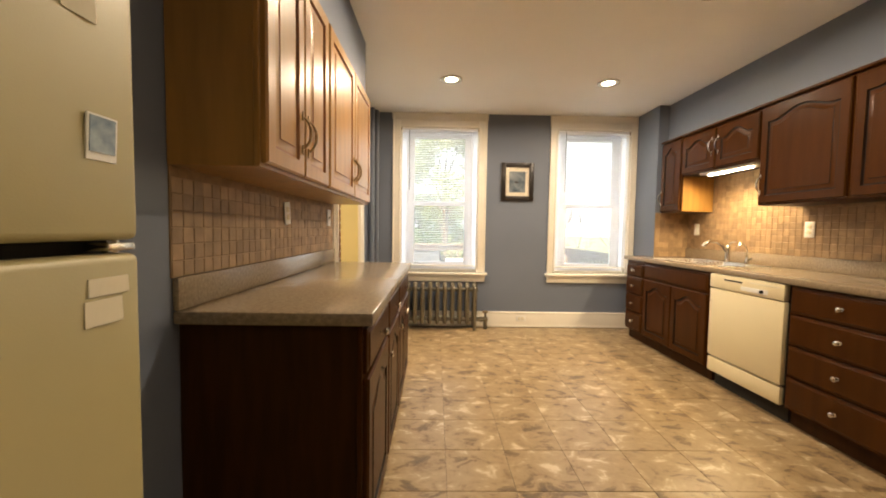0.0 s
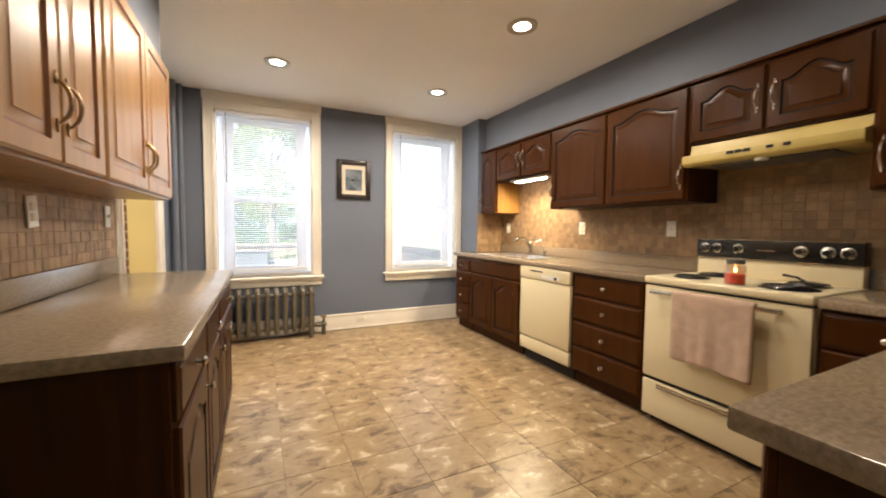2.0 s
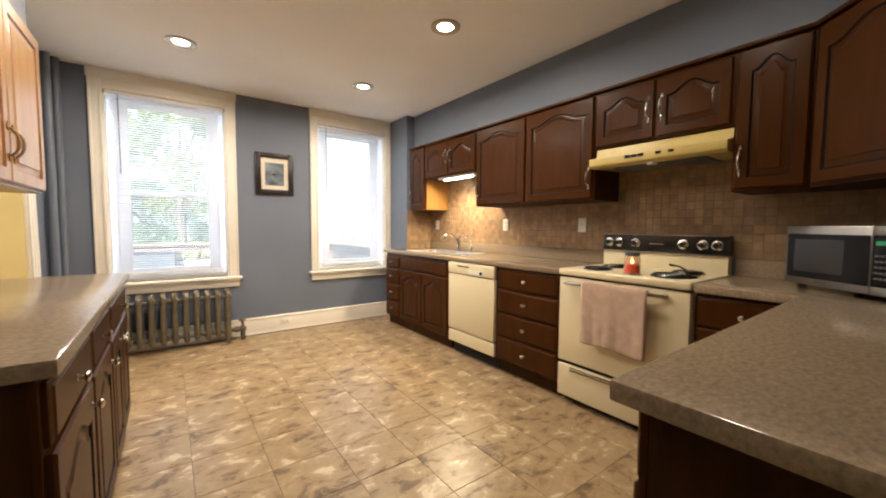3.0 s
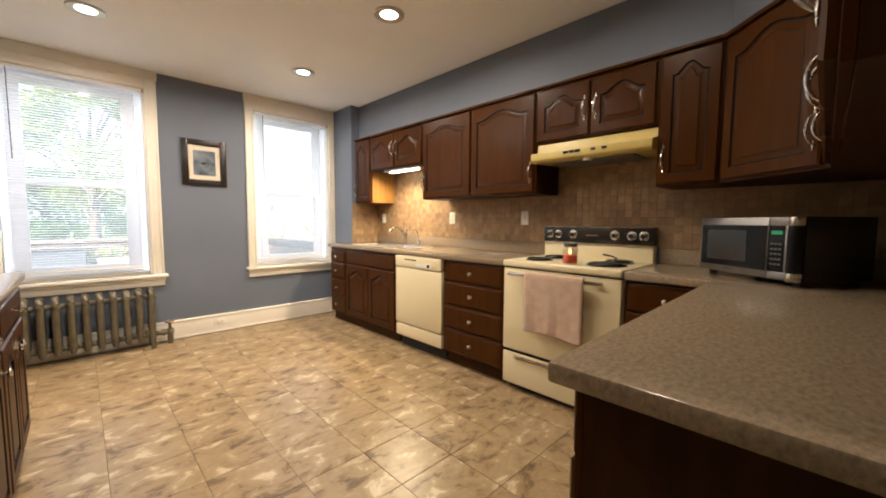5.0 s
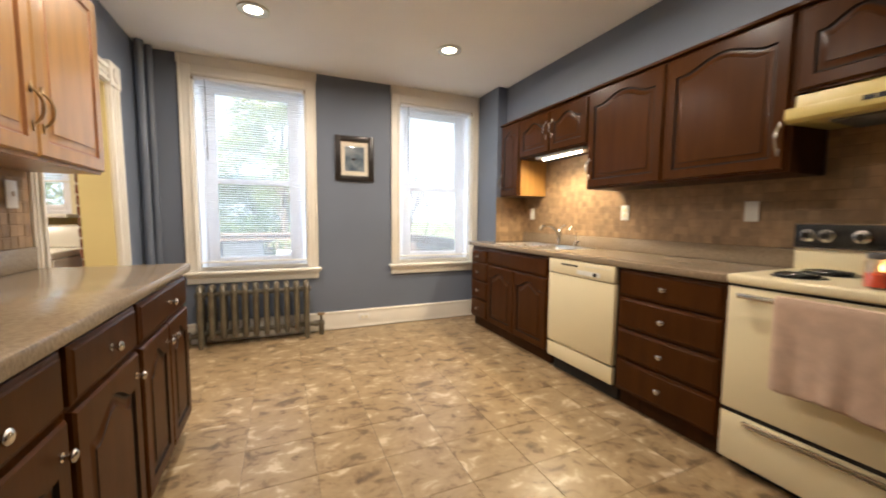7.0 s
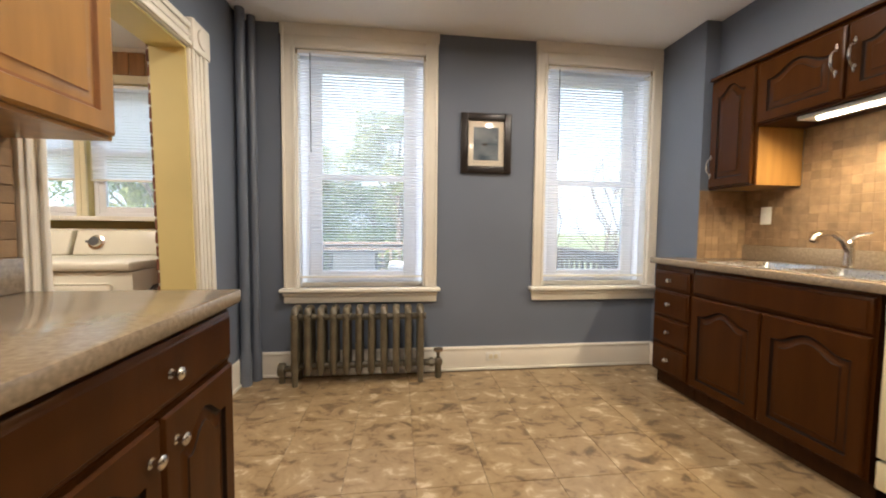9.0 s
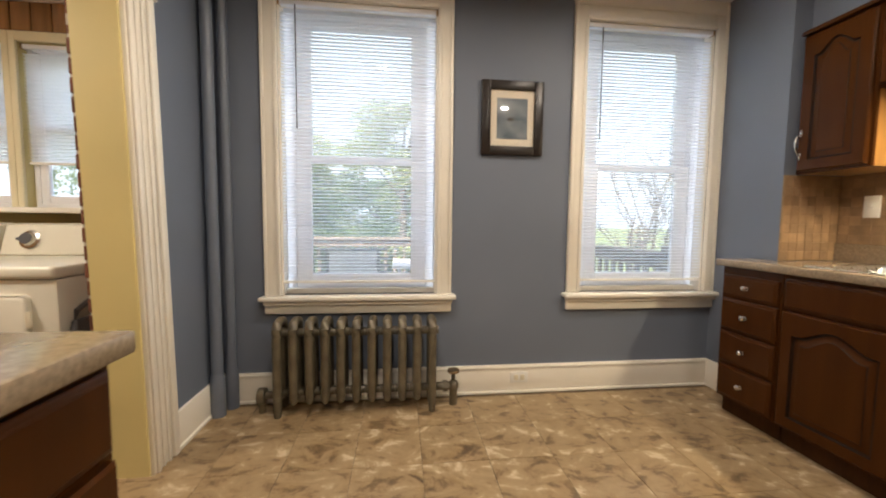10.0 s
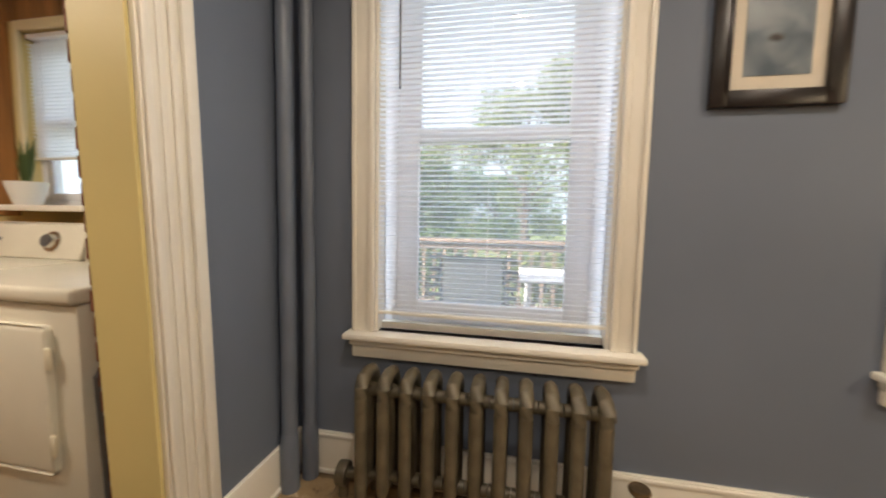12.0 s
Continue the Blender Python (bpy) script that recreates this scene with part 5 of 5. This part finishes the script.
ch = thing("patio_chair", "white sling patio chair with a dark frame on the deck", "chair", pose(0.10, 6.35, -0.09, 0, 0, 0))
part("back_sling", boxed(-0.22, -0.28, 0.42, 0.22, -0.268, 0.92, 0.004), M_SLING, ch)
part("seat", boxed(-0.22, -0.27, 0.39, 0.22, 0.22, 0.41, 0.006), M_SLING, ch)
for s in (-1, 1):
    part("side_frame", tube(bmesh.new(), [(s * 0.24, -0.30, 0.0), (s * 0.24, -0.25, 0.40), (s * 0.24, -0.28, 0.94)], 0.016, 8), M_GREY, ch)
    part("front_leg", tube(bmesh.new(), [(s * 0.26, 0.24, 0.0), (s * 0.26, 0.24, 0.62), (s * 0.26, -0.26, 0.64)], 0.014, 8), M_GREY, ch)
    for k in range(6):
        part("side_slat", boxed(s * 0.29 - 0.04, -0.275, 0.50 + k * 0.065, s * 0.29 + 0.04, -0.262, 0.53 + k * 0.065, 0.003, seg=1), M_GREY, ch)
part("top_bar", tube(bmesh.new(), [(-0.33, -0.28, 0.93), (0.33, -0.28, 0.93)], 0.014, 8), M_GREY, ch)
tbl = thing("patio_table", "white round-edged patio table on the deck", "table", pose(0.95, 6.9, -0.09))
part("tabletop", boxed(-0.50, -0.40, 0.69, 0.50, 0.40, 0.72, 0.012), M_BALU, tbl)
for sx in (-0.42, 0.42):
    for sy in (-0.32, 0.32):
        part("leg", tube(bmesh.new(), [(sx, sy, 0), (sx, sy, 0.69)], 0.02, 8), M_BALU, tbl)


def leaf_mass(name, clumps, n, size, material, seed):
    """Many small folded leaves scattered through overlapping clumps, thinner at the rim."""
    rng = np.random.default_rng(seed)
    idx = rng.integers(0, len(clumps), n)
    cs = np.array([c[:3] for c in clumps])[idx]
    rs = np.array([c[3] for c in clumps])[idx]
    d = rng.normal(size=(n, 3))
    d /= np.linalg.norm(d, axis=1)[:, None]
    pos = cs + d * (rs * rng.uniform(0.25, 1.05, n) ** 0.6)[:, None] * np.array([1, 1, 0.8])
    u = rng.normal(size=(n, 3))
    u /= np.linalg.norm(u, axis=1)[:, None]
    v = np.cross(u, rng.normal(size=(n, 3)))
    v /= np.linalg.norm(v, axis=1)[:, None]
    s = (size * rng.uniform(0.6, 1.3, n))[:, None]
    verts = np.stack([pos - u * s, pos + v * s * 0.5, pos + u * s, pos - v * s * 0.5], 1).reshape(-1, 3)
    me = bpy.data.meshes.new(name)
    me.from_pydata(verts.tolist(), [], [(4 * i, 4 * i + 1, 4 * i + 2, 4 * i + 3) for i in range(n)])
    me.materials.append(material)
    return me


def tree(x, y, h, r, seed, material, n=8000, size=0.085, label="broad green tree behind the deck"):
    rng = random.Random(seed)
    t = thing("tree", label, "tree", pose(x, y, -0.45), "trees behind the house")
    bm = bmesh.new()
    tube(bm, [(0, 0, 0), (0.05, 0, h * 0.3), (0.0, 0.06, h * 0.6), (0.1, 0, h * 0.9)], [0.16, 0.12, 0.08, 0.02], 10)
    clumps = []
    for i in range(16):
        a, z = rng.uniform(0, 6.28), h * rng.uniform(0.22, 1.0)
        rr = r * rng.uniform(0.35, 1.0) * (1.15 - 0.5 * z / h)
        c = (rr * math.cos(a), rr * math.sin(a), z)
        clumps.append((*c, r * rng.uniform(0.25, 0.5)))
        tube(bm, [(0, 0, z * 0.6), (c[0] * 0.5, c[1] * 0.5, z * 0.85), c], [0.05, 0.03, 0.01], 6)
    part("trunk", bm, M_BARK, t)
    o = new("crown", leaf_mass("crown", clumps, n, size, material, seed))
    o.parent = t


for i, (x, y, h, r, mt) in enumerate(((0.6, 15.5, 5.9, 2.1, M_LEAF2), (-2.6, 13.5, 3.0, 1.7, M_LEAF), (-6.5, 14, 4.6, 2.4, M_LEAF2), (-0.6, 21, 3.8, 2.6, M_LEAF), (-4.5, 23, 5.2, 3.0, M_LEAF2), (-10.5, 19, 6.5, 3.0, M_LEAF))):
    tree(x, y, h, r, 11 + i, mt)
for i, (x, y, r) in enumerate(((0.55, 8.75, 0.55), (-1.0, 9.2, 0.75), (-2.8, 9.4, 0.8), (1.5, 9.6, 0.6))):
    sh = thing("shrub", "leafy pale green flowering shrub behind the railing", "shrub", pose(x, y, -0.45), "shrubs behind the deck")
    rng = random.Random(50 + i)
    cl = [(rng.uniform(-r, r) * 0.7, rng.uniform(-r, r) * 0.5, 0.45 + rng.uniform(0, 1.0) * r, r * 0.45) for _ in range(9)]
    bm = bmesh.new()
    for c in cl:
        tube(bm, [(0, 0, 0), (c[0] * 0.4, c[1] * 0.4, c[2] * 0.5), c[:3]], [0.025, 0.018, 0.006], 6)
    part("stems", bm, M_BARK, sh)
    o = new("foliage", leaf_mass("foliage", cl, 1500, 0.07, M_LEAF2 if i % 2 == 0 else M_LEAF, 90 + i))
    o.parent = sh


def bare_bush(x, y, h, seed):
    rng = random.Random(seed)
    b = thing("bare_bush", "bare grey branching shrub beyond the deck", "shrub", pose(x, y, -0.45), "bare shrubs")
    bm = bmesh.new()

    def grow(p, d, length, r, depth):
        pts = [p]
        for k in range(4):
            d = (d + Vector((rng.uniform(-.22, .22), rng.uniform(-.22, .22), rng.uniform(-0.02, .16)))).normalized()
            pts.append(pts[-1] + d * length / 4)
        tube(bm, pts, [r, r * 0.9, r * 0.8, r * 0.7, r * 0.55], 5)
        if depth:
            for k in range(3):
                q = pts[rng.randint(1, 4)]
                grow(q, (d + Vector((rng.uniform(-.8, .8), rng.uniform(-.8, .8), rng.uniform(0, .5)))).normalized(), length * 0.62, r * 0.55, depth - 1)

    for k in range(4):
        grow(Vector((rng.uniform(-.2, .2), rng.uniform(-.2, .2), 0)), Vector((rng.uniform(-.3, .3), rng.uniform(-.3, .3), 1)).normalized(), h * 0.6, 0.032, 3)
    part("branches", bm, M_BARK, b)


for i, (x, y, h) in enumerate(((3.3, 8.6, 2.3), (4.3, 8.0, 2.6), (5.2, 9.0, 2.5), (2.9, 10.5, 2.6), (6.2, 8.4, 3.6))):
    bare_bush(x, y, h, 300 + i)

# ---- pieces: backsplash tiles ----
TS = 0.0508


def tile_mesh(w=TS - 0.0022, d_=0.0035):
    return mesh_of("tile", boxed(-w / 2, -d_, -w / 2, w / 2, 0, w / 2, 0.0016, seg=1), M_STONE, False)


TILE = tile_mesh()


def tiled(parent, m, cols, rows, rng, keep=lambda c, r: True, bond=0.0):
    """Square stone tiles as parts of a wall, in local x and z from the pose m."""
    for r in range(rows):
        for c in range(cols):
            if keep(c, r):
                t = new("tile", TILE)
                t.parent = parent
                t.matrix_world = m @ pose((c + 0.5 + bond * (r % 2)) * TS, rng.uniform(-0.0012, 0.0012), (r + 0.5) * TS, rng.uniform(-.8, .8), rng.uniform(-.6, .6), rng.uniform(-.8, .8))


def tiles_joined(parent, m, cols, rows, rng, keep, bond=0.0):
    verts, faces = [], []
    src = [v.co.copy() for v in TILE.vertices]
    fs = [tuple(p.vertices) for p in TILE.polygons]
    for r in range(rows):
        for c in range(cols):
            if not keep(c, r):
                continue
            q = m @ pose((c + 0.5 + bond * (r % 2)) * TS, rng.uniform(-0.0012, 0.0012), (r + 0.5) * TS, rng.uniform(-.8, .8), rng.uniform(-.6, .6), rng.uniform(-.8, .8))
            b = len(verts)
            verts += [tuple(q @ v) for v in src]
            faces += [tuple(i + b for i in f) for f in fs]
    me = bpy.data.meshes.new("tiles")
    me.from_pydata(verts, [], faces)
    me.materials.append(M_STONE)
    o = new("tiles", me)
    o.parent = parent
    return tagged(o, kind="stuff")


rt = random.Random(7)
bs = thing("backsplash", "tumbled stone mosaic backsplash above the sink worktop", "backsplash", kind="structure")
ZB = CT + 0.10
part("grout", boxed(XR - 0.004, 1.07, ZB, XR, 4.359, UB), M_GROUT, bs)
part("grout", boxed(XR - 0.004, 3.113, UB + 0.001, XR, 3.998, 1.724), M_GROUT, bs)
part("grout", boxed(XR - 0.004, 1.07, UB + 0.001, XR, 1.862, 1.60), M_GROUT, bs)
part("grout", boxed(XR - 0.004, YB, ZB, XR, 1.069, UB), M_GROUT, bs)
part("grout", boxed(2.651, 4.356, CT + 0.001, XR - 0.005, 4.360, UB), M_GROUT, bs)
part("grout", boxed(0.965, YB, ZB, XR - 0.005, YB + 0.004, UB), M_GROUT, bs)
mr = pose(XR - 0.004, 4.352, ZB, 0, 0, -90)


def on_right(c, r):
    y, z = 4.352 - (c + 0.5) * TS, ZB + (r + 0.5) * TS
    if z < UB - 0.01:
        return True
    return (3.12 < y < 3.99 and z < 1.71) or (1.09 < y < 1.85 and z < 1.59)


def near(c, r):
    return 4.352 - (c + 0.5) * TS > 3.15


tiled(bs, mr, 85, 14, rt, lambda c, r: on_right(c, r) and near(c, r))
tiles_joined(bs, mr, 85, 14, rt, lambda c, r: on_right(c, r) and not near(c, r))
tiled(bs, pose(2.655, 4.356, CT + 0.004, 0, 0, 0), 7, 9, rt)
tiles_joined(bs, pose(XR - 0.006, YB + 0.004, ZB, 0, 0, 180), 40, 7, rt, lambda c, r: True)
bs2 = thing("backsplash", "tumbled stone mosaic backsplash under the honey cabinets", "backsplash", kind="structure")
part("grout", boxed(XL, 1.458, ZB, XL + 0.004, 3.19, 1.34), M_GROUT, bs2)
tiled(bs2, pose(XL + 0.004, 1.46, ZB, 0, 0, 90), 34, 6, rt)

# ---- pieces: floor tiles ----
FT = 0.312
ftm = mesh_of("floor_tile", boxed(0.0013, 0.0013, -0.004, FT - 0.0013, FT - 0.0013, 0.0, 0.0009, seg=1), M_FLOOR, False)
nx0, ny0 = 0.335 - 5 * FT, 1.628 - 9 * FT
for i in range(14):
    for j in range(19):
        x, y = nx0 + i * FT, ny0 + j * FT
        if x > 2.55 or y > YW or y < YBACK or x + FT < -1.0:
            continue
        t = new("floor_tile", ftm)
        t.parent = floor
        t.location = (x, y, 0)
lf = thing("laundry_floor", "tan vinyl floor of the laundry room", "floor", kind="structure")
part("sheet", boxed(LX0, LY0, -0.003, XLT - 0.002, LY1, 0.0), M_FLOOR, lf)
